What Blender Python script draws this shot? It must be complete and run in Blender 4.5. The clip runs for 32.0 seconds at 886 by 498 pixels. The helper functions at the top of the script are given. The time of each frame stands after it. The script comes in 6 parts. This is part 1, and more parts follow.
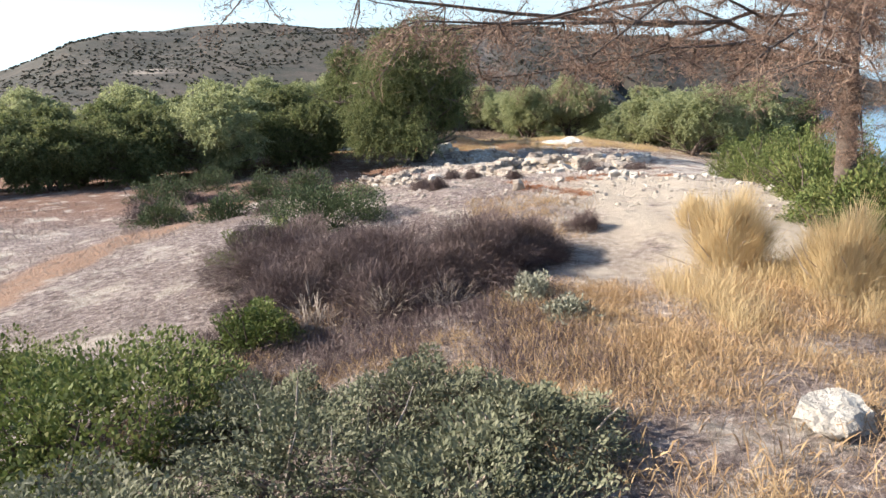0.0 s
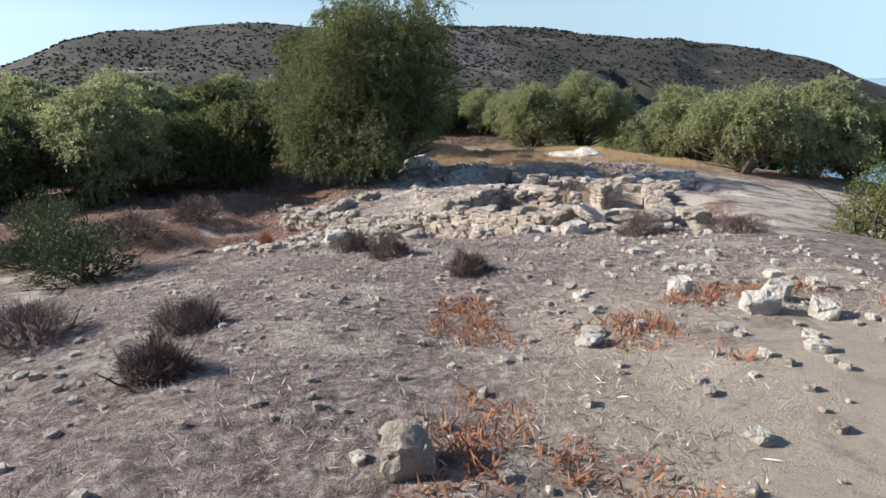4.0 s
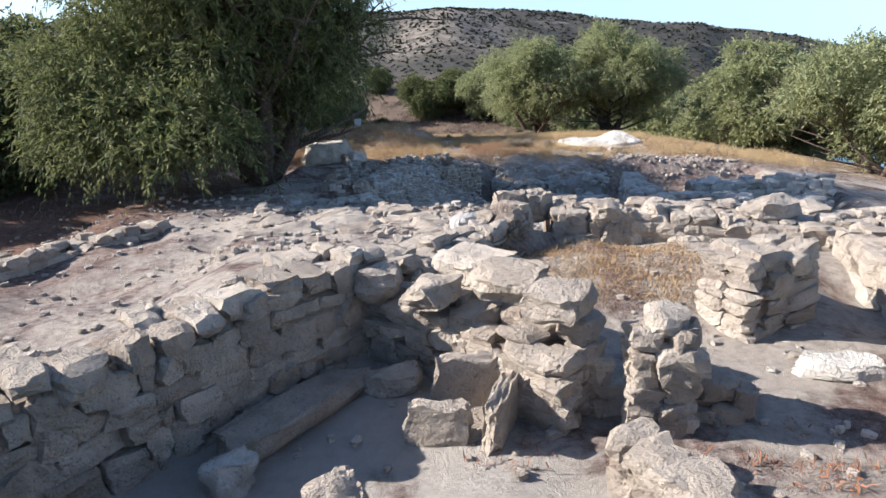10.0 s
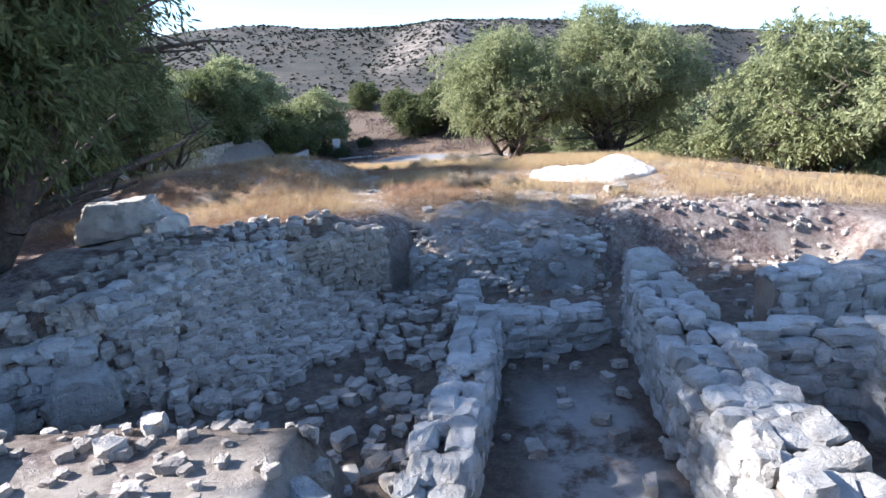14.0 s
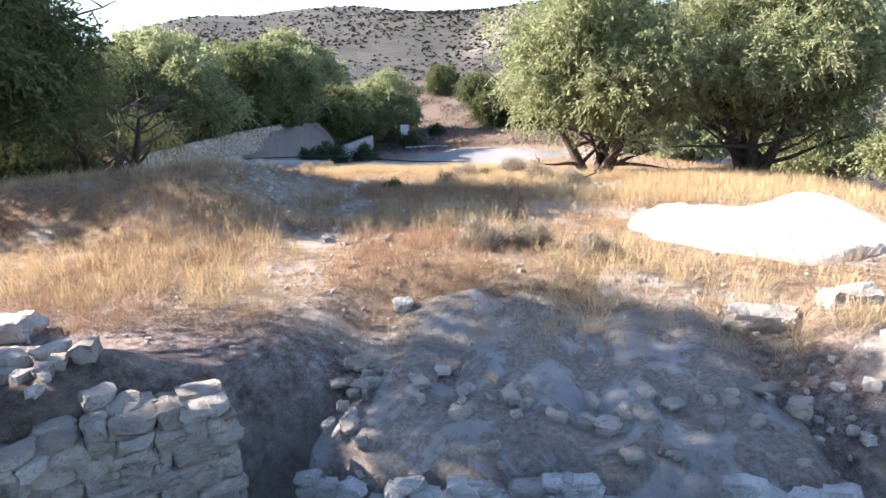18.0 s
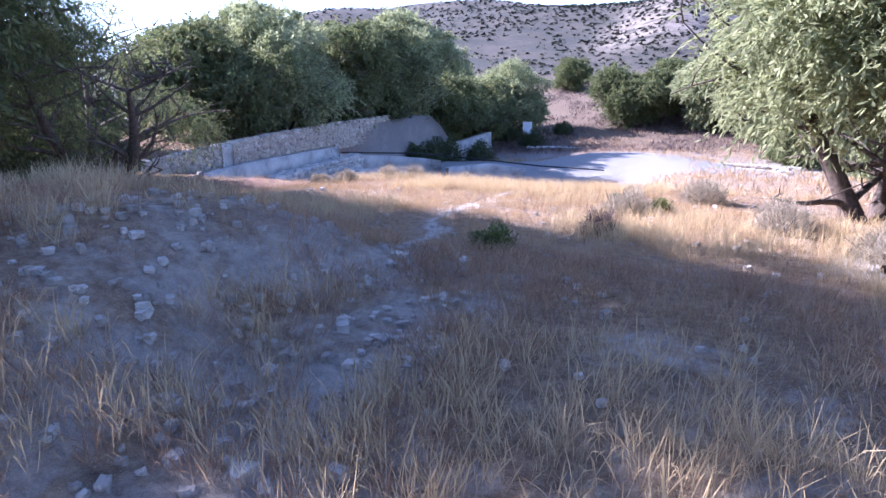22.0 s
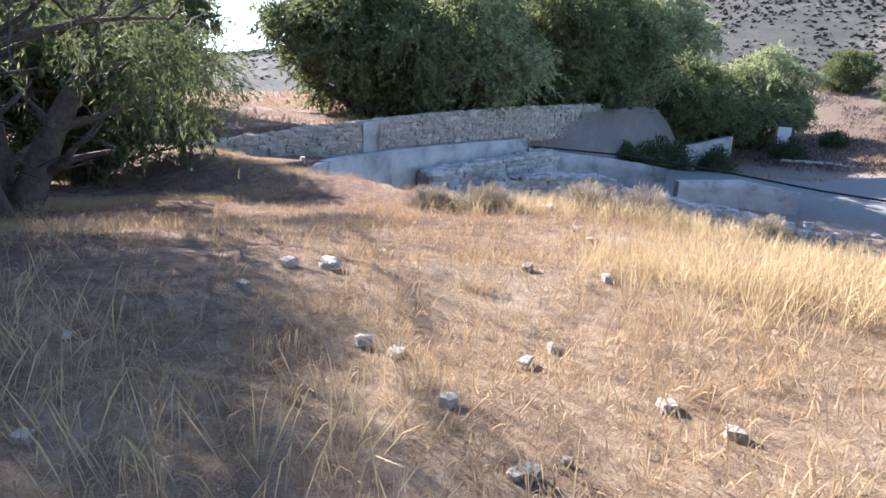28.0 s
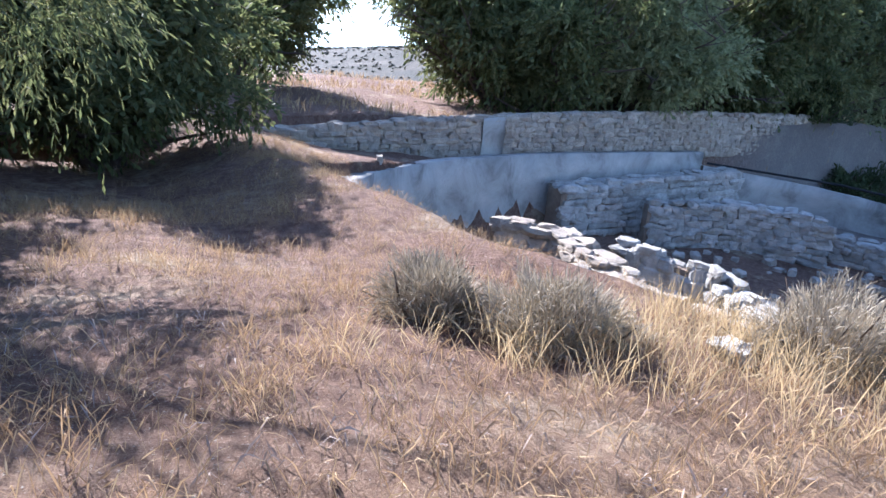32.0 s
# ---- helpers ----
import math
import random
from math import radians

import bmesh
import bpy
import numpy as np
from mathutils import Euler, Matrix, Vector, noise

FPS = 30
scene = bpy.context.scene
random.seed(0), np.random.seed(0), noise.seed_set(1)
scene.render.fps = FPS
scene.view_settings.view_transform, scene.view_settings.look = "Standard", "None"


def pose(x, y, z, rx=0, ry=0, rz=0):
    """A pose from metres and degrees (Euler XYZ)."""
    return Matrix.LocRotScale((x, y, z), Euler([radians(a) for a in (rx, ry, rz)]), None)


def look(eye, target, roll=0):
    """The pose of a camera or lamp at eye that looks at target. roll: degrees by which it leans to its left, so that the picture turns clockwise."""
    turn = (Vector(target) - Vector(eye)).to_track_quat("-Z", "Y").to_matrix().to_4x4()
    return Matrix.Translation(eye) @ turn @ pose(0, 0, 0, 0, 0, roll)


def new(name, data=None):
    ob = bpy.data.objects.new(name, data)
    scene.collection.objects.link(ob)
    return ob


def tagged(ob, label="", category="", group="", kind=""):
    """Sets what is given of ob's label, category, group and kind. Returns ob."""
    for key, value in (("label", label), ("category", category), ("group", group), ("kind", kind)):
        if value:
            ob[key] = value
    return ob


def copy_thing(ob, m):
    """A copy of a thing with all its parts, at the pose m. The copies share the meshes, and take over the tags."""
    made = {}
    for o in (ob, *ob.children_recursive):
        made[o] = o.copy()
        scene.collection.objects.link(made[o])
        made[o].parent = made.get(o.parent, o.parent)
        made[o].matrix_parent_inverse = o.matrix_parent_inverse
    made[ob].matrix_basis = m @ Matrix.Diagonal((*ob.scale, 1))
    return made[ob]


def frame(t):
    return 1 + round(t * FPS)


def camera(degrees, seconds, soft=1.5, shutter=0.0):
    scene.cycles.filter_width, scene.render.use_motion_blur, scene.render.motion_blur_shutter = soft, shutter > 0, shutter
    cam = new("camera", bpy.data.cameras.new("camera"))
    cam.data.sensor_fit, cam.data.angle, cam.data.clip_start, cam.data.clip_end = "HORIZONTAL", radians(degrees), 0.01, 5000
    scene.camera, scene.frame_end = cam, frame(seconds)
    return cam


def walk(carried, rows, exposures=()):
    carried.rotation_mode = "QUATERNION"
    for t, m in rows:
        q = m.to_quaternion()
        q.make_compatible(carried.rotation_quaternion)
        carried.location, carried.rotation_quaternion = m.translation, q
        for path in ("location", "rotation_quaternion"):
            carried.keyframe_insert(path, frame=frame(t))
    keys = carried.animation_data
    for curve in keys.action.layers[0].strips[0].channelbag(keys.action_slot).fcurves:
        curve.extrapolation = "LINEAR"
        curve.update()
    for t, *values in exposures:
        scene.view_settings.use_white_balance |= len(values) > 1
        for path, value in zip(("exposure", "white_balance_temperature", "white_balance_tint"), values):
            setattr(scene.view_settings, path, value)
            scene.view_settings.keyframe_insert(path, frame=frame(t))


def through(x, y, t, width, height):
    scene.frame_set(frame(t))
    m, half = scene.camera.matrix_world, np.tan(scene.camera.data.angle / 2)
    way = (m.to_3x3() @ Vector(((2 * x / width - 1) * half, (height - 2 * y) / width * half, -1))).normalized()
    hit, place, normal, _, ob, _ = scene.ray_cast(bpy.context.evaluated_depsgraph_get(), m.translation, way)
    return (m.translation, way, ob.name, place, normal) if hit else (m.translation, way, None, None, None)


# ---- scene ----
cam = camera(71.7, 32.0)
# seconds, place in metres, then the three turns of pose() in degrees
ROWS = [
    (0.0, -0.000, 0.000, 1.700, 74.32, 2.31, 0.02),
    (0.5, 0.312, 1.718, 1.500, 74.32, 2.46, 0.07),
    (1.0, 0.622, 3.437, 1.313, 74.35, 2.18, -0.03),
    (1.5, 0.921, 5.157, 1.158, 74.42, 2.13, -0.08),
    (2.0, 1.206, 6.879, 1.048, 74.52, 2.00, -0.09),
    (2.5, 1.481, 8.598, 0.973, 74.59, 1.92, 0.06),
    (3.0, 1.753, 10.308, 0.910, 74.49, 1.82, 0.35),
    (3.5, 2.020, 12.002, 0.850, 74.44, 1.82, 0.46),
    (4.0, 2.273, 13.675, 0.785, 74.69, 1.82, 0.83),
    (4.5, 2.511, 15.329, 0.710, 74.42, 2.00, 1.34),
    (6.5, 3.110, 21.708, -0.098, 74.57, 1.29, 0.65),
    (7.0, 3.369, 23.223, -0.313, 74.47, 1.42, 1.06),
    (7.5, 3.650, 24.724, -0.528, 74.68, 1.55, 1.44),
    (8.0, 3.951, 26.208, -0.748, 74.88, 1.69, 1.61),
    (8.5, 4.263, 27.667, -0.978, 74.62, 1.68, 1.33),
    (9.0, 4.572, 29.108, -1.201, 74.33, 1.85, 1.08),
    (9.5, 4.886, 30.540, -1.395, 73.75, 1.51, 1.49),
    (10.0, 5.208, 31.958, -1.551, 73.81, 1.58, 1.93),
    (10.5, 5.541, 33.363, -1.683, 73.91, 1.63, 2.20),
    (11.0, 5.879, 34.760, -1.795, 74.02, 1.81, 2.26),
    (11.5, 6.234, 36.157, -1.875, 74.06, 2.22, 2.31),
    (12.0, 6.608, 37.532, -1.925, 74.27, 2.36, 2.52),
    (12.5, 6.993, 38.882, -1.952, 74.71, 2.70, 2.88),
    (13.0, 7.353, 40.194, -1.972, 75.26, 2.99, 2.82),
    (13.5, 7.688, 41.474, -2.008, 75.50, 3.38, 2.63),
    (14.0, 7.999, 42.732, -2.049, 75.03, 3.79, 2.40),
    (14.5, 8.290, 43.980, -2.095, 74.54, 4.34, 2.11),
    (16.5, 8.866, 49.031, -2.429, 74.08, 3.13, 7.26),
    (17.0, 8.833, 50.217, -2.479, 74.06, 2.92, 8.35),
    (17.5, 8.760, 51.382, -2.515, 74.11, 2.60, 9.22),
    (18.0, 8.640, 52.525, -2.536, 74.24, 2.15, 10.51),
    (18.5, 8.476, 53.647, -2.551, 74.47, 1.99, 12.16),
    (19.0, 8.274, 54.741, -2.586, 74.71, 1.68, 13.57),
    (19.5, 8.039, 55.814, -2.646, 74.59, 1.34, 14.94),
    (20.0, 7.777, 56.876, -2.736, 74.50, 1.02, 16.35),
    (20.5, 7.488, 57.932, -2.858, 74.42, 1.25, 17.39),
    (21.0, 7.175, 58.970, -2.995, 74.34, 1.00, 18.60),
    (21.5, 6.848, 59.983, -3.138, 74.29, 0.82, 20.05),
    (22.0, 6.511, 60.974, -3.268, 74.23, 0.63, 21.87),
    (22.5, 6.150, 61.942, -3.365, 74.22, 0.51, 23.98),
    (23.0, 5.763, 62.869, -3.429, 74.16, 0.09, 25.86),
    (23.5, 5.352, 63.742, -3.489, 74.09, -0.35, 27.67),
    (24.0, 4.933, 64.607, -3.561, 74.00, -0.59, 29.30),
    (24.5, 4.508, 65.467, -3.648, 73.90, -0.79, 30.71),
    (25.0, 4.070, 66.318, -3.744, 73.83, -1.11, 32.38),
    (25.5, 3.623, 67.162, -3.844, 73.80, -1.47, 34.07),
    (27.5, 1.787, 70.385, -4.449, 73.64, -1.76, 39.28),
    (28.0, 1.429, 71.084, -4.574, 73.53, -1.88, 41.16),
    (28.5, 1.077, 71.761, -4.687, 73.39, -2.00, 42.57),
    (29.0, 0.726, 72.407, -4.782, 73.31, -2.20, 44.38),
    (29.5, 0.376, 73.017, -4.859, 73.12, -2.57, 46.91),
    (30.0, 0.021, 73.592, -4.918, 72.93, -2.98, 49.61),
    (30.5, -0.346, 74.139, -4.967, 72.78, -3.42, 51.79),
    (31.0, -0.736, 74.683, -5.013, 72.60, -3.69, 53.39),
    (31.5, -1.138, 75.213, -5.051, 72.46, -3.90, 54.83),
    (32.0, -1.539, 75.732, -5.074, 72.70, -4.17, 56.71),
]
walk(cam, [(t, pose(x, y, z, rx, ry, rz)) for t, x, y, z, rx, ry, rz in ROWS], [
    (0, 1.4, 6500, 13), (2.0, 1.35, 6400, 10), (3.0, 0.75, 6200, 11), (7.0, 0.95, 6200, 14), (9.0, 1.0, 6100, 14), (11.0, 1.35, 6000, 15), (12.0, 1.3, 5900, 15), (13.0, 0.9, 5600, 9), (14.0, 1.8, 5600, 16), (16.5, 2.4, 6400, 19),
    (18.0, 2.2, 6200, 18), (20.0, 1.85, 5800, 13), (21.0, 2.1, 5300, 19), (22.0, 2.25, 5200, 34), (23.0, 2.7, 5300, 36), (24.0, 2.3, 5800, 21), (25.0, 2.3, 6000, 20), (28.0, 2.2, 5800, 17), (29.0, 2.15, 5350, 21), (30.0, 1.8, 5350, 19), (31.0, 1.8, 5250, 17), (32.0, 2.05, 5350, 18)])

# ---- world, sun ----
SUN_EL, SUN_LEFT = 30.0, 89.0
world = bpy.data.worlds.new("world")
scene.world = world
world.use_nodes = True
wt = world.node_tree
wt.nodes.clear()
w_out = wt.nodes.new("ShaderNodeOutputWorld")
w_bg = wt.nodes.new("ShaderNodeBackground")
w_sky = wt.nodes.new("ShaderNodeTexSky")
w_sky.sky_type = "NISHITA"
w_sky.sun_disc = False
w_sky.sun_elevation = radians(SUN_EL)
w_sky.sun_rotation = radians(-SUN_LEFT)
w_sky.dust_density = 0.4
w_sky.ozone_density = 2.0
w_bg.inputs["Strength"].default_value = 0.092
w_tc = wt.nodes.new("ShaderNodeTexCoord")
w_sep = wt.nodes.new("ShaderNodeSeparateXYZ")
w_abs = wt.nodes.new("ShaderNodeMath")
w_abs.operation = "MAXIMUM"
w_abs.inputs[1].default_value = 0.10
w_com = wt.nodes.new("ShaderNodeCombineXYZ")
wt.links.new(w_tc.outputs["Generated"], w_sep.inputs[0])
wt.links.new(w_sep.outputs[0], w_com.inputs[0])
wt.links.new(w_sep.outputs[1], w_com.inputs[1])
wt.links.new(w_sep.outputs[2], w_abs.inputs[0])
wt.links.new(w_abs.outputs[0], w_com.inputs[2])
wt.links.new(w_com.outputs[0], w_sky.inputs[0])
wt.links.new(w_sky.outputs[0], w_bg.inputs["Color"])
wt.links.new(w_bg.outputs[0], w_out.inputs[0])

sun = new("sun", bpy.data.lights.new("sun", "SUN"))
sun.data.energy = 5.0
sun.data.angle = radians(0.6)
sun.data.color = (1.0, 0.92, 0.80)
s_el, s_az = radians(SUN_EL), radians(SUN_LEFT)
s_dir = Vector((-math.sin(s_az) * math.cos(s_el), math.cos(s_az) * math.cos(s_el), math.sin(s_el)))
sun.matrix_world = look(s_dir * 60, (0, 0, 0))

# ---- materials ----
def material(name, rough=0.9):
    m = bpy.data.materials.new(name)
    m.use_nodes = True
    nt = m.node_tree
    b = nt.nodes["Principled BSDF"]
    b.inputs["Roughness"].default_value = rough
    b.inputs["Specular IOR Level"].default_value = 0.25
    return m, nt, b


def place(nt):
    return nt.nodes.new("ShaderNodeNewGeometry").outputs["Position"]


def local(nt):
    return nt.nodes.new("ShaderNodeTexCoord").outputs["Object"]


def noise_tex(nt, vec, scale, detail=4.0, rough=0.6, dist=0.0):
    n = nt.nodes.new("ShaderNodeTexNoise")
    n.inputs["Scale"].default_value = scale
    n.inputs["Detail"].default_value = detail
    n.inputs["Roughness"].default_value = rough
    n.inputs["Distortion"].default_value = dist
    if vec is not None:
        nt.links.new(vec, n.inputs["Vector"])
    return n.outputs["Fac"]


def ramp(nt, fac, stops):
    r = nt.nodes.new("ShaderNodeValToRGB")
    e = r.color_ramp.elements
    while len(e) < len(stops):
        e.new(0.5)
    for el, (p, c) in zip(e, stops):
        el.position = p
        el.color = (*c, 1) if len(c) == 3 else c
    nt.links.new(fac, r.inputs[0])
    return r.outputs["Color"]


def mask(nt, fac, lo, hi):
    r = nt.nodes.new("ShaderNodeMapRange")
    r.inputs["From Min"].default_value = lo
    r.inputs["From Max"].default_value = hi
    r.interpolation_type = "SMOOTHSTEP"
    nt.links.new(fac, r.inputs["Value"])
    return r.outputs["Result"]


def mix(nt, fac, a, b, mode="MIX"):
    n = nt.nodes.new("ShaderNodeMix")
    n.data_type, n.blend_type = "RGBA", mode
    if isinstance(fac, (int, float)):
        n.inputs[0].default_value = fac
    else:
        nt.links.new(fac, n.inputs[0])
    for sock, v in ((n.inputs[6], a), (n.inputs[7], b)):
        if isinstance(v, tuple):
            sock.default_value = (*v, 1)
        else:
            nt.links.new(v, sock)
    return n.outputs[2]


def math_node(nt, op, a, b=None):
    n = nt.nodes.new("ShaderNodeMath")
    n.operation = op
    for sock, v in zip(n.inputs, (a, b)):
        if v is None:
            continue
        if isinstance(v, (int, float)):
            sock.default_value = v
        else:
            nt.links.new(v, sock)
    return n.outputs[0]


def bump(nt, bsdf, height, strength, distance):
    n = nt.nodes.new("ShaderNodeBump")
    n.inputs["Strength"].default_value = strength
    n.inputs["Distance"].default_value = distance
    nt.links.new(height, n.inputs["Height"])
    nt.links.new(n.outputs[0], bsdf.inputs["Normal"])


def stone_material(name, stops, spread=0.35, island=False):
    """Weathered limestone: each stone has its own tone, with pits, stains and lichen."""
    m, nt, b = material(name, 0.92)
    v = place(nt)
    if island:
        own = nt.nodes.new("ShaderNodeNewGeometry").outputs["Random Per Island"]
    else:
        own = nt.nodes.new("ShaderNodeObjectInfo").outputs["Random"]
    c = ramp(nt, own, stops)
    n1 = noise_tex(nt, v, 3.5, 5, 0.65)
    n2 = noise_tex(nt, v, 28.0, 6, 0.7)
    c = mix(nt, mask(nt, n1, 0.38, 0.7), c, mix(nt, 0.55, c, (0.20, 0.17, 0.14)))
    c = mix(nt, mask(nt, n2, 0.52, 0.75), c, mix(nt, 0.5, c, (0.56, 0.50, 0.42)))
    c = mix(nt, mask(nt, n2, 0.46, 0.32), c, mix(nt, spread + 0.15, c, (0.07, 0.055, 0.045)))
    nt.links.new(c, b.inputs["Base Color"])
    bump(nt, b, math_node(nt, "ADD", n2, math_node(nt, "MULTIPLY", n1, 1.5)), 1.0, 0.045)
    return m


def foliage_material(name, stops, through=0.25):
    m, nt, b = material(name, 0.75)
    isl = nt.nodes.new("ShaderNodeNewGeometry").outputs["Random Per Island"]
    v = place(nt)
    c = ramp(nt, isl, stops)
    c = mix(nt, mask(nt, noise_tex(nt, v, 0.8, 3), 0.35, 0.7), c, mix(nt, 0.45, c, stops[-1][1]))
    c = mix(nt, mask(nt, noise_tex(nt, v, 2.6, 3), 0.56, 0.40), c, mix(nt, 0.5, c, stops[0][1]))
    nt.links.new(c, b.inputs["Base Color"])
    tr = nt.nodes.new("ShaderNodeBsdfTranslucent")
    nt.links.new(c, tr.inputs["Color"])
    ms = nt.nodes.new("ShaderNodeMixShader")
    ms.inputs[0].default_value = through
    nt.links.new(b.outputs[0], ms.inputs[1])
    nt.links.new(tr.outputs[0], ms.inputs[2])
    nt.links.new(ms.outputs[0], nt.nodes["Material Output"].inputs["Surface"])
    return m


M_STONE = stone_material("limestone", [(0.0, (0.36, 0.295, 0.235)), (0.35, (0.50, 0.43, 0.345)), (0.7, (0.43, 0.37, 0.305)), (1.0, (0.61, 0.535, 0.44))])
M_RUBBLE = stone_material("rubble_limestone", [(0.0, (0.38, 0.33, 0.275)), (0.5, (0.51, 0.455, 0.385)), (1.0, (0.63, 0.57, 0.49))], island=True)
M_GREY = stone_material("grey_limestone", [(0.0, (0.37, 0.355, 0.32)), (0.5, (0.51, 0.495, 0.455)), (1.0, (0.62, 0.60, 0.555))])
M_WHITE = stone_material("white_rock", [(0.0, (0.56, 0.52, 0.45)), (1.0, (0.70, 0.66, 0.58))], 0.2)

M_GRASS = foliage_material("dry_straw", [(0.0, (0.29, 0.185, 0.10)), (0.4, (0.45, 0.31, 0.165)), (0.8, (0.58, 0.43, 0.235)), (1.0, (0.36, 0.235, 0.13))], 0.3)
M_GOLD = foliage_material("golden_grass", [(0.0, (0.48, 0.36, 0.19)), (0.5, (0.62, 0.49, 0.28)), (1.0, (0.44, 0.32, 0.18))], 0.35)
M_DEAD = foliage_material("grey_dead_herbs", [(0.0, (0.20, 0.15, 0.125)), (0.5, (0.32, 0.25, 0.21)), (1.0, (0.42, 0.34, 0.28))], 0.15)
M_PALE = foliage_material("bleached_straw", [(0.0, (0.22, 0.17, 0.145)), (0.5, (0.46, 0.385, 0.335)), (1.0, (0.66, 0.58, 0.51))], 0.1)
M_RUST = foliage_material("rust_dead_plants", [(0.0, (0.26, 0.11, 0.06)), (0.6, (0.38, 0.17, 0.08)), (1.0, (0.30, 0.16, 0.09))], 0.2)
M_RUSTSTRAW = foliage_material("reddish_straw", [(0.0, (0.21, 0.115, 0.07)), (0.5, (0.36, 0.22, 0.13)), (1.0, (0.46, 0.32, 0.20))], 0.25)
M_THORN = foliage_material("thorn_twigs", [(0.0, (0.06, 0.04, 0.038)), (0.6, (0.115, 0.08, 0.075)), (1.0, (0.22, 0.165, 0.145))], 0.05)
M_LEAF = foliage_material("tamarisk_green", [(0.0, (0.07, 0.09, 0.035)), (0.5, (0.135, 0.165, 0.065)), (0.85, (0.23, 0.245, 0.095)), (1.0, (0.19, 0.185, 0.09))], 0.42)
M_LEAF2 = foliage_material("tamarisk_grey_green", [(0.0, (0.16, 0.185, 0.09)), (0.5, (0.30, 0.33, 0.16)), (1.0, (0.42, 0.43, 0.23))], 0.5)
M_DARKLEAF = foliage_material("juniper_green", [(0.0, (0.035, 0.05, 0.022)), (0.6, (0.06, 0.085, 0.035)), (1.0, (0.10, 0.12, 0.05))], 0.15)
M_LENTISK = foliage_material("lentisk_green", [(0.0, (0.06, 0.085, 0.025)), (0.6, (0.12, 0.155, 0.04)), (1.0, (0.20, 0.20, 0.07))], 0.25)
M_SILVER = foliage_material("silver_herbs", [(0.0, (0.17, 0.18, 0.13)), (0.6, (0.26, 0.26, 0.19)), (1.0, (0.34, 0.32, 0.24))], 0.2)
M_HERB = foliage_material("grey_green_herb", [(0.0, (0.07, 0.08, 0.045)), (0.6, (0.14, 0.15, 0.085)), (1.0, (0.25, 0.24, 0.16))], 0.2)
M_CUSHION = foliage_material("straw_grey_twigs", [(0.0, (0.20, 0.165, 0.12)), (0.6, (0.33, 0.28, 0.20)), (1.0, (0.44, 0.38, 0.28))], 0.2)
M_BROWNLEAF = foliage_material("brown_needles", [(0.0, (0.12, 0.07, 0.05)), (0.6, (0.22, 0.14, 0.10)), (1.0, (0.30, 0.21, 0.15))], 0.15)

M_SCRUB = foliage_material("hill_scrub_green", [(0.0, (0.042, 0.046, 0.035)), (0.6, (0.07, 0.074, 0.053)), (1.0, (0.11, 0.108, 0.075))], 0.05)

M_BARK, nt, b = material("bark", 0.95)
v = local(nt)
n = noise_tex(nt, v, 9.0, 6, 0.7, 0.6)
nt.links.new(ramp(nt, n, [(0.3, (0.05, 0.037, 0.03)), (0.6, (0.13, 0.10, 0.08)), (0.8, (0.21, 0.17, 0.14))]), b.inputs["Base Color"])
bump(nt, b, n, 0.9, 0.04)

M_DEADWOOD, nt, b = material("bleached_wood", 0.9)
n = noise_tex(nt, local(nt), 14.0, 5, 0.6)
nt.links.new(ramp(nt, n, [(0.3, (0.22, 0.17, 0.13)), (0.7, (0.42, 0.36, 0.30))]), b.inputs["Base Color"])

M_PLASTER, nt, b = material("grey_plaster", 0.9)
v = place(nt)
n1, n2 = noise_tex(nt, v, 0.9, 5, 0.65, 0.5), noise_tex(nt, v, 14.0, 5, 0.7)
c = ramp(nt, n1, [(0.3, (0.19, 0.178, 0.16)), (0.48, (0.36, 0.345, 0.315)), (0.7, (0.48, 0.46, 0.42))])
c = mix(nt, mask(nt, n2, 0.55, 0.8), c, (0.30, 0.27, 0.23))
nt.links.new(c, b.inputs["Base Color"])
bump(nt, b, n2, 0.5, 0.02)

M_PATCHED, nt, b = material("patched_plaster", 0.92)
v = place(nt)
n1, n2, n3 = noise_tex(nt, v, 1.1, 6, 0.7, 0.8), noise_tex(nt, v, 16.0, 6, 0.75), noise_tex(nt, v, 4.0, 5, 0.7)
c = ramp(nt, n2, [(0.3, (0.17, 0.14, 0.115)), (0.5, (0.29, 0.245, 0.20)), (0.7, (0.42, 0.37, 0.31))])
p_ = ramp(nt, n3, [(0.3, (0.33, 0.31, 0.28)), (0.7, (0.44, 0.42, 0.385))])
c = mix(nt, mask(nt, n1, 0.50, 0.56), c, mix(nt, mask(nt, n2, 0.56, 0.7), p_, (0.22, 0.19, 0.16)))
nt.links.new(c, b.inputs["Base Color"])
bump(nt, b, math_node(nt, "ADD", n2, n3), 1.0, 0.06)

M_EARTHWALL, nt, b = material("packed_earth", 0.95)
v = place(nt)
n1, n2 = noise_tex(nt, v, 1.6, 5, 0.65), noise_tex(nt, v, 18.0, 6, 0.75)
c = ramp(nt, n1, [(0.3, (0.19, 0.14, 0.105)), (0.55, (0.30, 0.235, 0.18)), (0.75, (0.40, 0.33, 0.26))])
c = mix(nt, mask(nt, n2, 0.55, 0.75), c, (0.44, 0.385, 0.31))
nt.links.new(c, b.inputs["Base Color"])
bump(nt, b, n2, 0.9, 0.05)

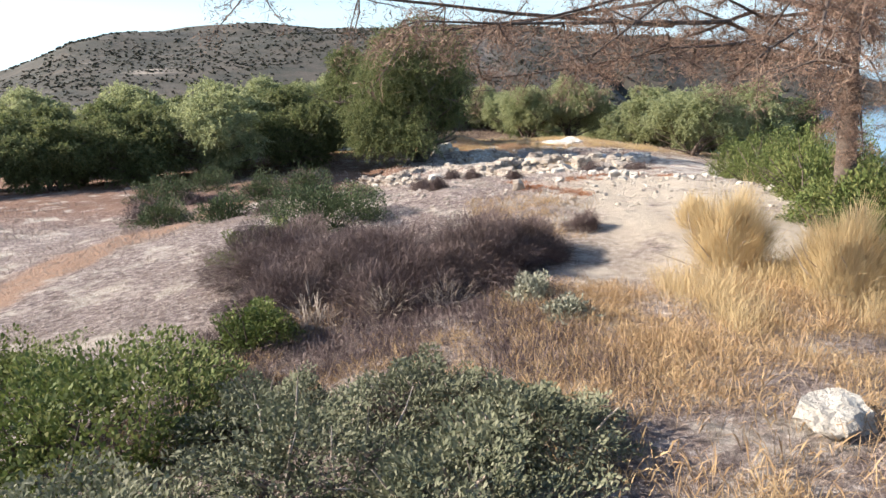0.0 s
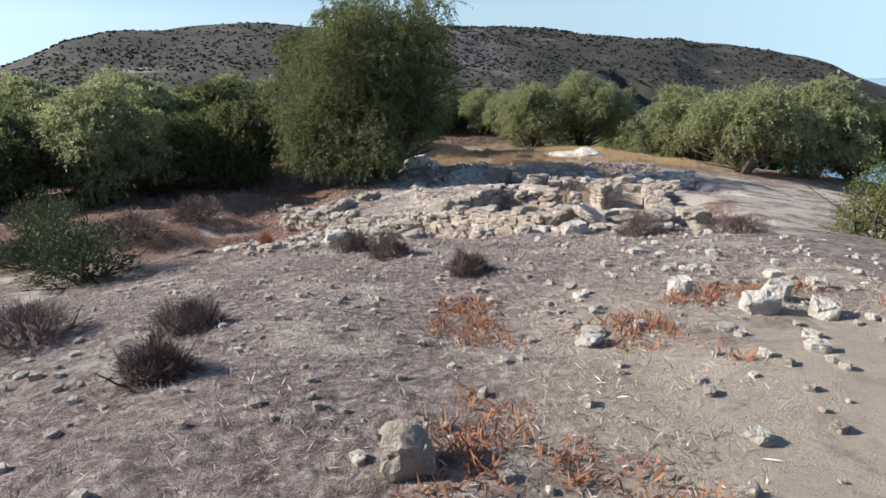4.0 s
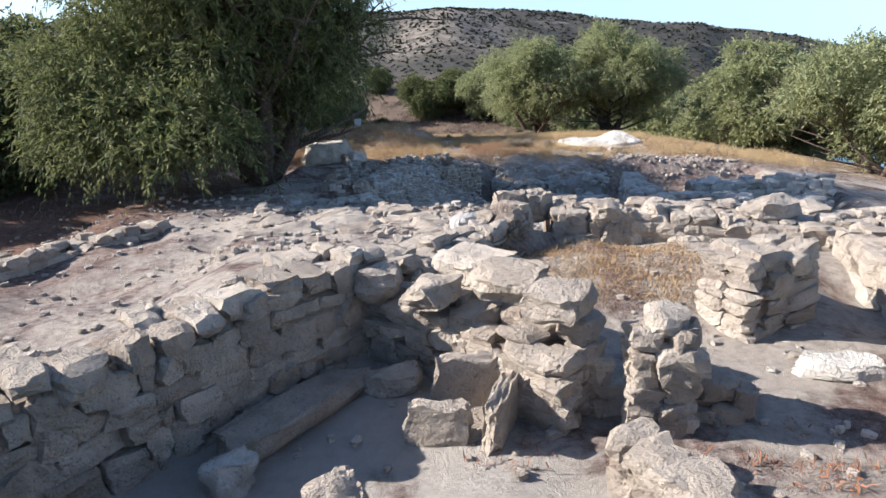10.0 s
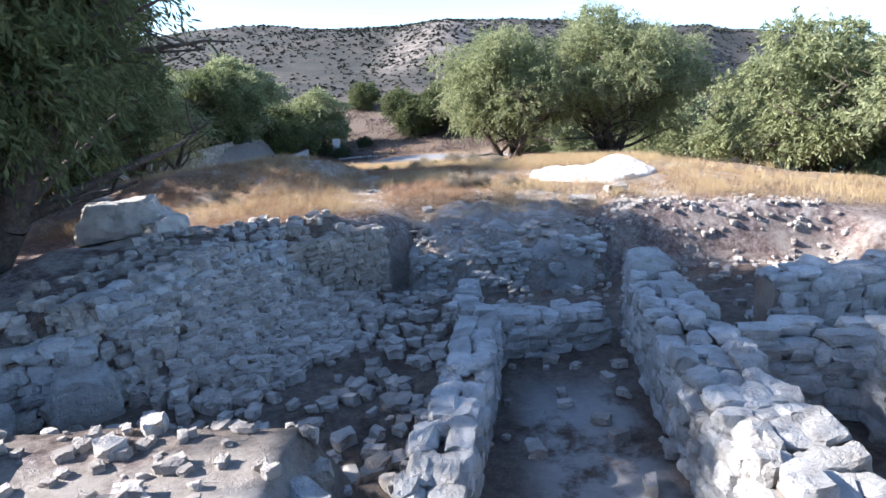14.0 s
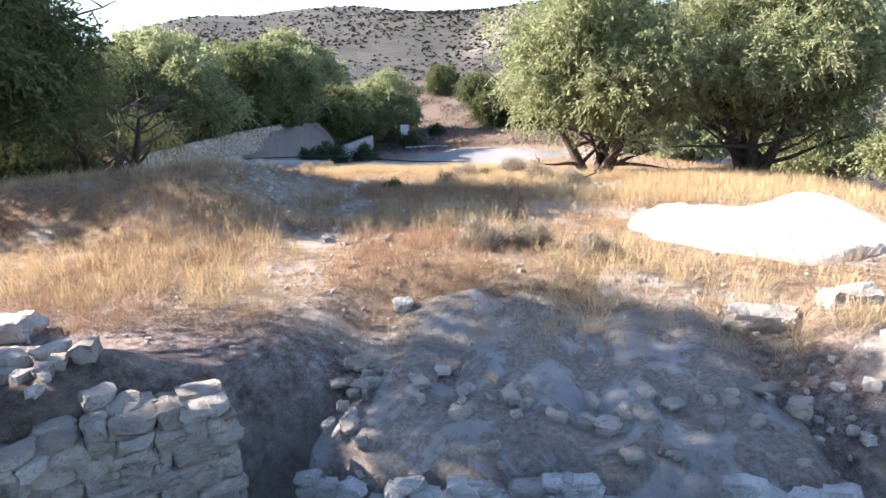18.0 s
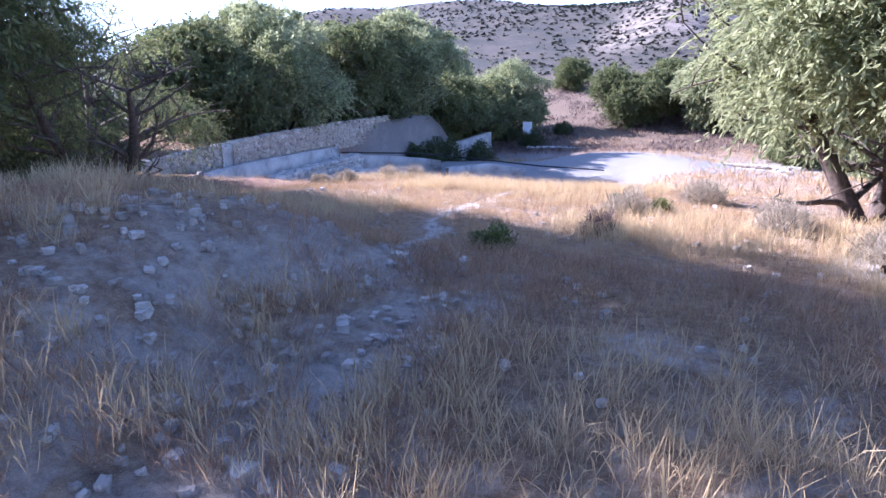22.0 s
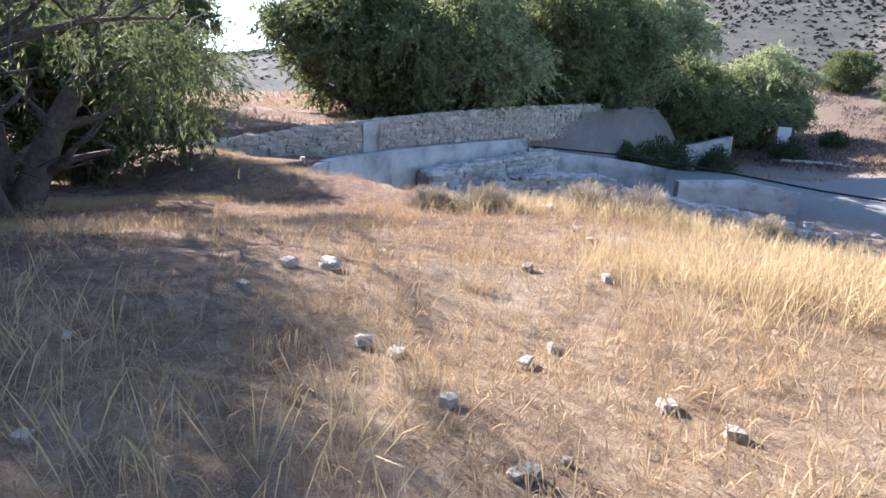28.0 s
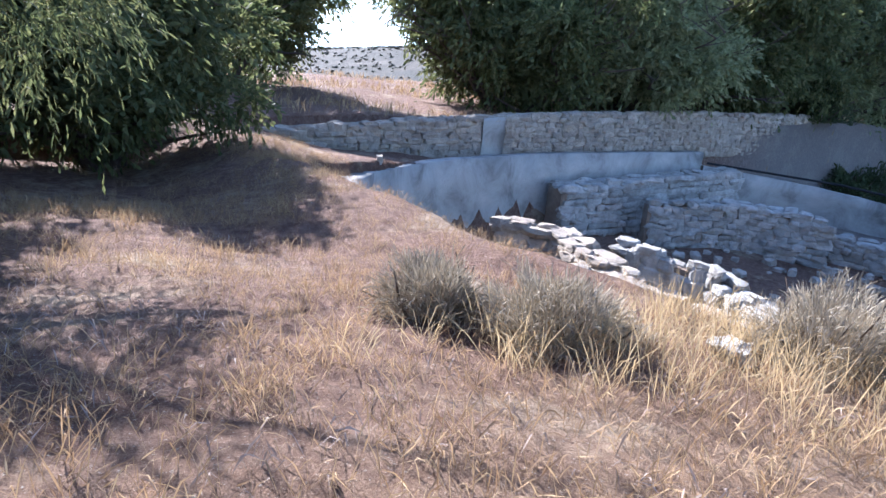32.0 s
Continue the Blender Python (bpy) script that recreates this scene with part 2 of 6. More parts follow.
# ground: dry litter, pale dust, red earth and scree, each with its own patches; far hills take scrub and bare rock
M_GROUND, nt, b = material("dry_ground", 0.95)
v = place(nt)
sep = nt.nodes.new("ShaderNodeSeparateXYZ")
nt.links.new(v, sep.inputs[0])
X, Y, Z = sep.outputs
big, mid = noise_tex(nt, v, 0.11, 5, 0.6, 0.4), noise_tex(nt, v, 0.7, 6, 0.65, 0.3)
fine, grit = noise_tex(nt, v, 7.0, 7, 0.75), noise_tex(nt, v, 38.0, 5, 0.8)
tiny = noise_tex(nt, v, 110.0, 4, 0.8)
speck = math_node(nt, "ADD", math_node(nt, "MULTIPLY", fine, 0.55), math_node(nt, "MULTIPLY", tiny, 0.45))
litter = ramp(nt, speck, [(0.40, (0.05, 0.036, 0.034)), (0.47, (0.19, 0.145, 0.13)), (0.53, (0.34, 0.275, 0.245)), (0.60, (0.66, 0.58, 0.52))])
straw = ramp(nt, speck, [(0.36, (0.10, 0.065, 0.04)), (0.5, (0.31, 0.21, 0.128)), (0.64, (0.54, 0.415, 0.265))])
dust = ramp(nt, speck, [(0.36, (0.30, 0.25, 0.205)), (0.5, (0.50, 0.44, 0.37)), (0.64, (0.66, 0.60, 0.52))])
red = ramp(nt, speck, [(0.36, (0.075, 0.04, 0.028)), (0.5, (0.20, 0.115, 0.08)), (0.64, (0.36, 0.24, 0.175))])
brown = ramp(nt, speck, [(0.36, (0.06, 0.042, 0.03)), (0.5, (0.15, 0.108, 0.075)), (0.64, (0.30, 0.22, 0.15))])
southness = mask(nt, Y, 57.5, 61.0)
c = mix(nt, southness, litter, straw)
c = mix(nt, math_node(nt, "MULTIPLY", mask(nt, mid, 0.50, 0.66), math_node(nt, "SUBTRACT", 1.0, math_node(nt, "MULTIPLY", mask(nt, Y, 66.5, 70.0), 0.8))), c, dust)
spot = math_node(nt, "ADD", math_node(nt, "ABSOLUTE", math_node(nt, "SUBTRACT", X, 9.4)), math_node(nt, "MULTIPLY", math_node(nt, "ABSOLUTE", math_node(nt, "SUBTRACT", Y, 69.4)), 0.6))
c = mix(nt, mask(nt, math_node(nt, "ADD", spot, mid), 2.0, 1.5), c, dust)
left = math_node(nt, "MULTIPLY", mask(nt, X, -0.5, -4.5), mask(nt, Y, 24.0, 31.0))
c = mix(nt, math_node(nt, "MULTIPLY", left, mask(nt, mid, 0.66, 0.50)), c, red)
dustside = math_node(nt, "MULTIPLY", mask(nt, X, 1.6, 4.2), math_node(nt, "MULTIPLY", mask(nt, Y, 24.0, 17.0), mask(nt, Y, 5.0, 9.0)))
c = mix(nt, math_node(nt, "MULTIPLY", dustside, mask(nt, mid, 0.28, 0.48)), c, mix(nt, 0.55, dust, (0.60, 0.50, 0.37)))
run = nt.nodes.new("ShaderNodeMapRange")
for k_, v_ in zip(("From Min", "From Max", "To Min", "To Max"), (62.0, 72.0, 4.5, 2.3)):
    run.inputs[k_].default_value = v_
nt.links.new(Y, run.inputs["Value"])
off = math_node(nt, "ABSOLUTE", math_node(nt, "ADD", math_node(nt, "SUBTRACT", X, run.outputs["Result"]), math_node(nt, "MULTIPLY", math_node(nt, "SUBTRACT", mid, 0.5), 1.6)))
trail = math_node(nt, "MULTIPLY", mask(nt, math_node(nt, "ADD", off, math_node(nt, "MULTIPLY", mid, 0.5)), 0.44, 0.30), math_node(nt, "MULTIPLY", mask(nt, Y, 65.5, 67.5), mask(nt, Y, 78.0, 76.0)))
c = mix(nt, trail, c, dust)
ruins = math_node(nt, "MULTIPLY", mask(nt, Y, 30.0, 33.0), mask(nt, Y, 58.5, 56.5))
c = mix(nt, math_node(nt, "MULTIPLY", ruins, mask(nt, big, 0.40, 0.62)), c, red)
c = mix(nt, math_node(nt, "MULTIPLY", ruins, math_node(nt, "MULTIPLY", mask(nt, X, -3.5, 0.5), mask(nt, mid, 0.40, 0.54))), c, dust)
south = math_node(nt, "MULTIPLY", mask(nt, Y, 99.0, 108.0), mask(nt, Y, 138.0, 128.0))
c = mix(nt, math_node(nt, "MULTIPLY", south, mask(nt, X, -22.0, -16.0)), c, mix(nt, 0.8, dust, (0.20, 0.20, 0.195)))
c = mix(nt, mask(nt, Y, 132.0, 141.0), c, brown)
patch = math_node(nt, "MULTIPLY", math_node(nt, "MULTIPLY", mask(nt, X, 1.4, 2.6), mask(nt, X, 5.4, 4.7)), math_node(nt, "MULTIPLY", mask(nt, Y, 61.2, 62.0), mask(nt, Y, 67.6, 65.8)))
c = mix(nt, math_node(nt, "MULTIPLY", math_node(nt, "MULTIPLY", patch, 0.6), mask(nt, mid, 0.42, 0.56)), c, dust)
floor_ = math_node(nt, "MULTIPLY", math_node(nt, "MULTIPLY", mask(nt, X, 1.5, 2.5), mask(nt, X, 7.2, 6.0)), math_node(nt, "MULTIPLY", mask(nt, Y, 33.2, 34.0), mask(nt, Y, 38.6, 37.8)))
c = mix(nt, math_node(nt, "MULTIPLY", floor_, mask(nt, mid, 0.34, 0.46)), c, mix(nt, 0.5, dust, (0.62, 0.58, 0.52)))
rooms = math_node(nt, "MULTIPLY", math_node(nt, "MULTIPLY", mask(nt, X, 0.3, 1.6), mask(nt, X, 17.5, 16.0)), math_node(nt, "MULTIPLY", mask(nt, Y, 46.5, 48.0), mask(nt, Y, 57.6, 56.6)))
c = mix(nt, math_node(nt, "MULTIPLY", rooms, 0.8), c, brown)
pale = math_node(nt, "MULTIPLY", math_node(nt, "MULTIPLY", mask(nt, X, 8.2, 8.8), mask(nt, X, 10.2, 9.6)), math_node(nt, "MULTIPLY", mask(nt, Y, 45.5, 46.5), mask(nt, Y, 51.4, 50.0)))
c = mix(nt, math_node(nt, "MULTIPLY", pale, mask(nt, mid, 0.36, 0.48)), c, mix(nt, 0.5, dust, (0.62, 0.60, 0.56)))
track = math_node(nt, "ABSOLUTE", math_node(nt, "ADD", math_node(nt, "ADD", X, 10.3), math_node(nt, "MULTIPLY", math_node(nt, "SUBTRACT", mid, 0.5), 2.0)))
track = math_node(nt, "MULTIPLY", mask(nt, track, 1.3, 0.7), math_node(nt, "MULTIPLY", mask(nt, Y, 8.0, 12.0), mask(nt, Y, 34.0, 30.0)))
c = mix(nt, track, c, mix(nt, 0.55, red, (0.46, 0.30, 0.20)))
# the hills
scrub = ramp(nt, noise_tex(nt, v, 0.05, 9, 0.8), [(0.38, (0.088, 0.075, 0.06)), (0.48, (0.06, 0.055, 0.044)), (0.56, (0.045, 0.045, 0.036)), (0.64, (0.036, 0.038, 0.031))])
beds = nt.nodes.new("ShaderNodeMapping")
beds.inputs["Scale"].default_value = (0.02, 0.02, 0.45)
nt.links.new(v, beds.inputs["Vector"])
rock = ramp(nt, noise_tex(nt, beds.outputs[0], 1.0, 8, 0.75), [(0.38, (0.05, 0.046, 0.04)), (0.52, (0.10, 0.088, 0.073)), (0.62, (0.30, 0.26, 0.215))])
hillc = mix(nt, mask(nt, noise_tex(nt, v, 0.014, 5, 0.6), 0.55, 0.66), scrub, rock)
cliff = math_node(nt, "MULTIPLY", math_node(nt, "MULTIPLY", mask(nt, X, -30.0, -16.0), mask(nt, X, 34.0, 18.0)), math_node(nt, "MULTIPLY", mask(nt, Y, 225.0, 255.0), mask(nt, Y, 420.0, 380.0)))
hillc = mix(nt, math_node(nt, "MULTIPLY", cliff, mask(nt, big, 0.36, 0.5)), hillc, ramp(nt, noise_tex(nt, v, 0.12, 8, 0.75), [(0.35, (0.08, 0.068, 0.056)), (0.6, (0.24, 0.205, 0.165))]))
far = math_node(nt, "MAXIMUM", mask(nt, Y, 165.0, 215.0), mask(nt, X, -60.0, -110.0))
c = mix(nt, far, c, hillc)
c = mix(nt, math_node(nt, "MULTIPLY", mask(nt, grit, 0.58, 0.72), math_node(nt, "SUBTRACT", 1.0, far)), c, (0.60, 0.54, 0.45))
nt.links.new(c, b.inputs["Base Color"])
bump(nt, b, math_node(nt, "ADD", fine, math_node(nt, "ADD", math_node(nt, "MULTIPLY", grit, 0.6), math_node(nt, "MULTIPLY", tiny, 0.3))), 1.0, 0.09)

M_SEA, nt, b = material("sea_water", 0.12)
b.inputs["Base Color"].default_value = (0.012, 0.10, 0.19, 1)
b.inputs["Specular IOR Level"].default_value = 0.5
bump(nt, b, noise_tex(nt, place(nt), 0.4, 4, 0.6), 0.25, 0.3)

# near black, for the shadow line drawn at the edge of the dig
M_DARK, nt, b = material("shadow_line_black", 0.7)
b.inputs["Base Color"].default_value = (0.02, 0.02, 0.022, 1)
M_SIGN, nt, b = material("white_board", 0.6)
nt.links.new(ramp(nt, noise_tex(nt, local(nt), 5.0), [(0.3, (0.66, 0.66, 0.64)), (0.7, (0.80, 0.80, 0.78))]), b.inputs["Base Color"])

# ---- ground ----
rng = np.random.default_rng(7)


def smooth(a, b, v):
    t = np.clip((np.asarray(v, float) - a) / (b - a), 0, 1)
    return t * t * (3 - 2 * t)


def value_noise(x, y, cell, seed):
    """Smooth noise in -1..1 on a lattice of the given cell size."""
    g = np.random.default_rng(seed).uniform(-1, 1, (128, 128))
    u, v = np.asarray(x, float) / cell, np.asarray(y, float) / cell
    i, j = np.floor(u).astype(int), np.floor(v).astype(int)
    fu, fv = u - i, v - j
    fu, fv = fu * fu * (3 - 2 * fu), fv * fv * (3 - 2 * fv)
    a, b_ = g[i % 128, j % 128], g[(i + 1) % 128, j % 128]
    c_, d_ = g[i % 128, (j + 1) % 128], g[(i + 1) % 128, (j + 1) % 128]
    return (a * (1 - fu) + b_ * fu) * (1 - fv) + (c_ * (1 - fu) + d_ * fu) * fv


def box(x, y, x0, x1, y0, y1, soft=0.25):
    return smooth(x0 - soft, x0 + soft, x) * (1 - smooth(x1 - soft, x1 + soft, x)) * smooth(y0 - soft, y0 + soft, y) * (1 - smooth(y1 - soft, y1 + soft, y))


PROFILE_Y = [-80, -10, 0, 5, 10, 17, 21, 26, 30, 33, 40, 46, 52, 57, 60, 66, 70, 74, 78, 84, 95, 110, 130, 150, 190, 260]
PROFILE_Z = [6, 0.6, -0.25, -0.95, -1.4, -1.45, -1.85, -2.5, -3.1, -3.7, -4.2, -4.9, -5.3, -5.35, -5.25, -5.25, -5.6, -6.0, -6.4, -7.3, -8.6, -10.2, -12.4, -10.5, -3.5, 1.0]
CREST_AZ = [-180, -120, -60, -42, -34, -30, -21, -19, -5, 0, 6, 15, 22, 27, 30, 35, 42, 60, 120, 180]
CREST_EL = [0, -1, -2.0, -2.2, -2.0, -0.2, 1.9, 2.7, 4.1, 4.4, 4.6, 4.5, 4.3, 4.1, 3.6, 1.2, 0.3, -1.4, -1.2, 0]
SEA_Z = -24.0


def slope(x, y):
    """The lie of the land without the digs: falling south, to the sea on the west and to the valley on the east."""
    x, y = np.asarray(x, float), np.asarray(y, float)
    z = np.interp(y, PROFILE_Y, PROFILE_Z)
    near = 1 - smooth(24, 34, y)
    east = np.maximum(0, 0.5 - x)
    z = z - near * np.minimum(0.115 * east, 1.6) - (1 - near) * np.minimum(0.03 * east, 0.5)
    start = np.interp(y, [0, 10, 20, 30, 40, 60], [5.5, 6.2, 7.4, 9.5, 12.5, 15])
    west = np.maximum(0, x - start)
    z = z - 0.15 * np.minimum(west, 24) - 0.42 * np.maximum(0, west - 24)
    r = np.hypot(x, y)
    az = np.degrees(np.arctan2(-x, y))
    top = 1.7 + 500 * np.tan(np.radians(np.interp(az, CREST_AZ, CREST_EL)))
    top = top + 7 * value_noise(x, y, 70, 3) * smooth(-12, 5, top) + 2.5 * value_noise(x, y, 37, 4)
    k = smooth(190, 500, r)
    z = z * (1 - k) + top * k
    spur = np.exp(-(((az - 0.5) / 3.2) ** 2)) * smooth(200, 300, r) * (1 - smooth(310, 430, r))
    z = z + spur * 7
    z = np.where(r > 500, z - (r - 500) * 0.02, z)
    z = np.where((x > 75) & (r < 330), np.minimum(z, SEA_Z - 2), z)
    return np.maximum(z, SEA_Z - 4)


def height(x, y):
    x, y = np.asarray(x, float), np.asarray(y, float)
    z = slope(x, y)
    calm = np.exp(-((np.hypot(x, y - 45) / 90) ** 2))
    z = z + calm * (0.10 * value_noise(x, y, 2.3, 11) + 0.05 * value_noise(x, y, 0.8, 12) + 0.025 * value_noise(x, y, 0.33, 13))
    # hilltop house: trench in front, rooms, the bank on the east
    def dig(k, level, rough=0.05):
        return z * (1 - k) + (level + rough * value_noise(x, y, 0.9, 21) + 0.03 * value_noise(x, y, 0.3, 22)) * k
    z = dig(box(x, y, -12, 1.0, 34.5, 50, 1.0), -4.9 - 0.03 * np.maximum(0, -x), 0.15)
    z = dig(box(x, y, -7.0, 1.2, 34.5, 37.6, 0.5), -4.2 - 0.19 * np.maximum(0, 0.2 - x), 0.12)
    z = dig(box(x, y, -13.0, -1.8, 30.2, 36.5, 0.8), -4.85 - 0.05 * np.maximum(0, -4 - x), 0.15)
    front = np.interp(x, [-8, -2.6, 1.3, 3.3, 5.2], [37.2, 34.5, 34.2, 32.7, 31.0])
    rim = np.interp(y, [28, 30, 34], [-4.6, -4.1, -2.7])
    k = smooth(-0.15, 0.15, x - rim) * (1 - smooth(3.7, 4.3, x)) * smooth(28.0, 28.7, y) * (1 - smooth(-0.1, 0.25, y - front))
    z = dig(k, -5.3 - 0.2 * np.maximum(0, -x) + 1.0 * smooth(30.4, 28.6, y) + 0.75 * smooth(1.6, 3.6, x))
    z = dig(box(x, y, -9.5, -5.0, 36.5, 52, 1.2), -5.7, 0.1)
    u, v_ = (x - 1.5) * 0.6 + (y - 33.9) * 0.8, (x - 1.5) * 0.8 - (y - 33.9) * 0.6
    z = dig(box(u, v_, 0.2, 9.4, -0.3, 7.8, 0.12), -4.42 + 0.22 * smooth(38.2, 39.2, y))
    z = dig(box(x, y, 4.0, 7.4, 29.0, 30.6, 0.25), -4.0)
    z = dig(box(x, y, 5.3, 7.0, 28.6, 31.4, 0.25), -4.9)
    z = dig(box(x, y, 9.6, 12.5, 30.5, 40.0, 0.6), -4.5)
    # the flat earth strip along the outside of the dividing wall
    z = dig(box(u, v_, 0.6, 9.6, -2.1, -0.5, 0.15), -3.85 - 0.02 * u)
    # the rock shelf south of the house
    z = dig(box(x, y, 0.8, 6.8, 41.8, 46.6, 0.5), -4.35 - 0.16 * np.maximum(0, y - 42.5))
    # the sunken rooms under the big tree
    z = dig(box(x, y, 6.6, 17.5, 43.9, 56.4, 0.35), -6.35, 0.06)
    z = dig(box(x, y, 0.4, 7.2, 48.2, 56.6, 0.6), -6.45 + 0.12 * np.maximum(0, 4.5 - x), 0.12)
    z = dig(box(x, y, 6.0, 11.4, 57.0, 60.4, 0.5), -5.85 + 0.12 * (y - 57.5), 0.08)
    # rubble slope below the tree, and the cut under the terrace wall
    q = 0.919 * (x - 1.9) - 0.394 * (y - 51.0)
    z = dig(box(x, y, -1.5, 7.5, 50.6, 57.5, 0.45) * smooth(2.7, 2.3, q), np.interp(q, [-3, 0, 0.5, 2.5], [-5.0, -4.95, -5.25, -6.4]), 0.12)
    s_ = (y - 55.2) * 0.726 - (x - 3.6) * 0.687
    z = dig(smooth(0.15, -0.1, s_) * box(x, y, 3.5, 6.8, 54.3, 58.2, 0.2), -6.7, 0.08)
    z = dig(box(x, y, 5.6, 12.6, 55.0, 57.75, 0.25), -7.0, 0.08)
    z = dig(box(x, y, 11.0, 17.0, 55.0, 57.8, 0.5), -6.7, 0.08)
    # the large excavation in the south
    edge = 80.4 + 0.8 * value_noise(x, 0 * y, 3.0, 31)
    lim = np.interp(y, [80, 82, 85, 90, 100, 120], [-12.2, -13.3, -15.6, -16.8, -17.2, -18.6])
    k = smooth(edge - 0.4, edge + 0.8, y) * smooth(lim - 0.25, lim + 0.1, x) * (1 - smooth(104, 120, y)) * (1 - smooth(1.0, 7.0, x))
    z = z * (1 - k) + (-10.6 - 0.02 * (y - 90) + 0.12 * value_noise(x, y, 1.2, 33)) * k
    # the terrace above it behind the retaining wall
    k = smooth(-17.9, -18.3, x) * smooth(66, 72, y) * (1 - smooth(118, 130, y)) * (1 - smooth(40, 60, -x))
    z = z * (1 - k) + (-7.0 + 0.012 * (-x - 18) + 0.2 * value_noise(x, y, 4.0, 35)) * k
    # grassy bank beside the walk, and the hollow under the meadow's tree
    bank = smooth(4.4, 1.8, x) * smooth(61.0, 63.6, y) * (1 - smooth(65.8, 68.6, y)) * smooth(-9, -3, x)
    z = z + bank * (0.78 + 0.12 * value_noise(x, y, 1.1, 41))
    z = z - (0.5 * smooth(-3.5, -8.0, x) + 0.4 * smooth(-8.0, -12.0, x)) * smooth(67, 71, y) * (1 - smooth(77.0, 79.8, y)) * smooth(-17.9, -17.0, x)
    # raised paved court
    k = np.exp(-(((x - 1.5) / 7.0) ** 4 + ((y - 121) / 13.0) ** 4))
    z = z + 1.0 * k
    return z


def ground_z(x, y):
    return float(height(x, y))


def spread(a, b, step, far, grow):
    """Grid lines: even from a to b, then wider and wider out to far on both sides."""
    mid_ = list(np.arange(a, b + 1e-6, step))
    lo, s = [a], step
    while lo[-1] > -far:
        s = min(s * grow, 9.0) if lo[-1] > -420 else s * grow
        lo.append(lo[-1] - s)
    hi, s = [mid_[-1]], step
    while hi[-1] < far:
        s = min(s * grow, 9.0) if hi[-1] < 560 else s * grow
        hi.append(hi[-1] + s)
    return np.array(lo[:0:-1] + mid_ + hi[1:])


def grid_mesh(name, xs, ys, zf):
    gx, gy = np.meshgrid(xs, ys)
    gz = zf(gx, gy)
    n_x, n_y = len(xs), len(ys)
    co = np.stack([gx, gy, gz], -1).reshape(-1, 3)
    i = np.arange(n_x * n_y).reshape(n_y, n_x)
    f = np.stack([i[:-1, :-1], i[:-1, 1:], i[1:, 1:], i[1:, :-1]], -1).reshape(-1, 4)
    me = bpy.data.meshes.new(name)
    me.from_pydata(co.tolist(), [], f.tolist())
    me.polygons.foreach_set("use_smooth", np.ones(len(f), bool))
    return me


ground = new("ground", grid_mesh("ground", spread(-17.5, 18.0, 0.22, 1500, 1.09), spread(-4.0, 84.0, 0.22, 1500, 1.07), height))
ground.data.materials.append(M_GROUND)
tagged(ground, "dry stony hillside of dust, litter and red earth", "ground", kind="structure")

def hill_scrub():
    """Low dark bushes dotted over the far hillsides, each a jagged tuft."""
    g = np.random.default_rng(61)
    az = np.radians(g.uniform(-50, 75, 26000))
    r = g.uniform(175, 500, 26000)
    x, y = -np.sin(az) * r, np.cos(az) * r
    ok = (value_noise(x, y, 55, 62) + 0.6 * value_noise(x, y, 17, 63) + g.uniform(-0.6, 0.6, len(x)) > -0.4) & ((y > 185) | (x < -75)) & (slope(x, y) > SEA_Z + 3)
    x, y, r = x[ok], y[ok], r[ok]
    z = height(x, y)
    n, V, F = len(x), [], []
    size = g.uniform(0.35, 1.3, n) * (0.2 + r / 480)
    for k in range(6):
        a = g.uniform(0, 6.28, n)
        for d, lift in ((0.0, 0.75), (2.1, 0.0), (4.2, 0.35)):
            V.append(np.column_stack([x + np.cos(a + d) * size * g.uniform(0.4, 1.2, n), y + np.sin(a + d) * size * g.uniform(0.4, 1.2, n), z + (lift * g.uniform(0.6, 1.4, n) - 0.1) * size]))
    V = np.stack(V, 1).reshape(-1, 3)
    ob = new("hill_scrub", soft_mesh("hill_scrub", V, np.arange(len(V)).reshape(-1, 3), M_SCRUB))
    tagged(ob, "dark low scrub dotted over the far hillsides", "scrub", kind="stuff")


sea = new("water", grid_mesh("water", np.linspace(45, 3000, 40), np.linspace(-1500, 1500, 40), lambda x, y: 0 * x + SEA_Z))
sea.data.materials.append(M_SEA)
tagged(sea, "blue sea below the slope", "sea", kind="structure")

# ---- builders ----
def mesh_of(name, verts, faces, mat, flat=True):
    me = bpy.data.meshes.new(name)
    me.from_pydata([tuple(p) for p in verts], [], faces)
    me.materials.append(mat)
    if not flat:
        me.polygons.foreach_set("use_smooth", np.ones(len(faces), bool))
    return me


def part(name, me, parent, label="", m=None):
    ob = new(name, me)
    ob.parent = parent
    if m is not None:
        ob.matrix_local = m
    if label:
        ob["label"] = label
    return ob


def stone_mesh(mat, seed, square=0.6, rough=0.12, cuts=1):
    """A quarried or field stone about one unit across, with broken faces and worn corners."""
    r = random.Random(seed)
    bm = bmesh.new()
    bmesh.ops.create_cube(bm, size=1.0)
    bmesh.ops.subdivide_edges(bm, edges=bm.edges[:], cuts=cuts, use_grid_fill=True)
    off = Vector((r.uniform(0, 90), r.uniform(0, 90), r.uniform(0, 90)))
    for vtx in bm.verts:
        p = vtx.co.copy()
        ball = p.normalized() * 0.58
        p = p * square + ball * (1 - square)
        p += noise.noise_vector(p * 1.7 + off) * rough * 1.6 + noise.noise_vector(p * 4.1 + off) * rough * 0.5 + noise.noise_vector(p * 9.0 + off) * rough * 0.22
        p.z += 0.12 * p.x * r.uniform(-1, 1)
        vtx.co = p
    bmesh.ops.triangulate(bm, faces=bm.faces[:])
    me = bpy.data.meshes.new("stone")
    bm.to_mesh(me)
    bm.free()
    me.materials.append(mat)
    return me


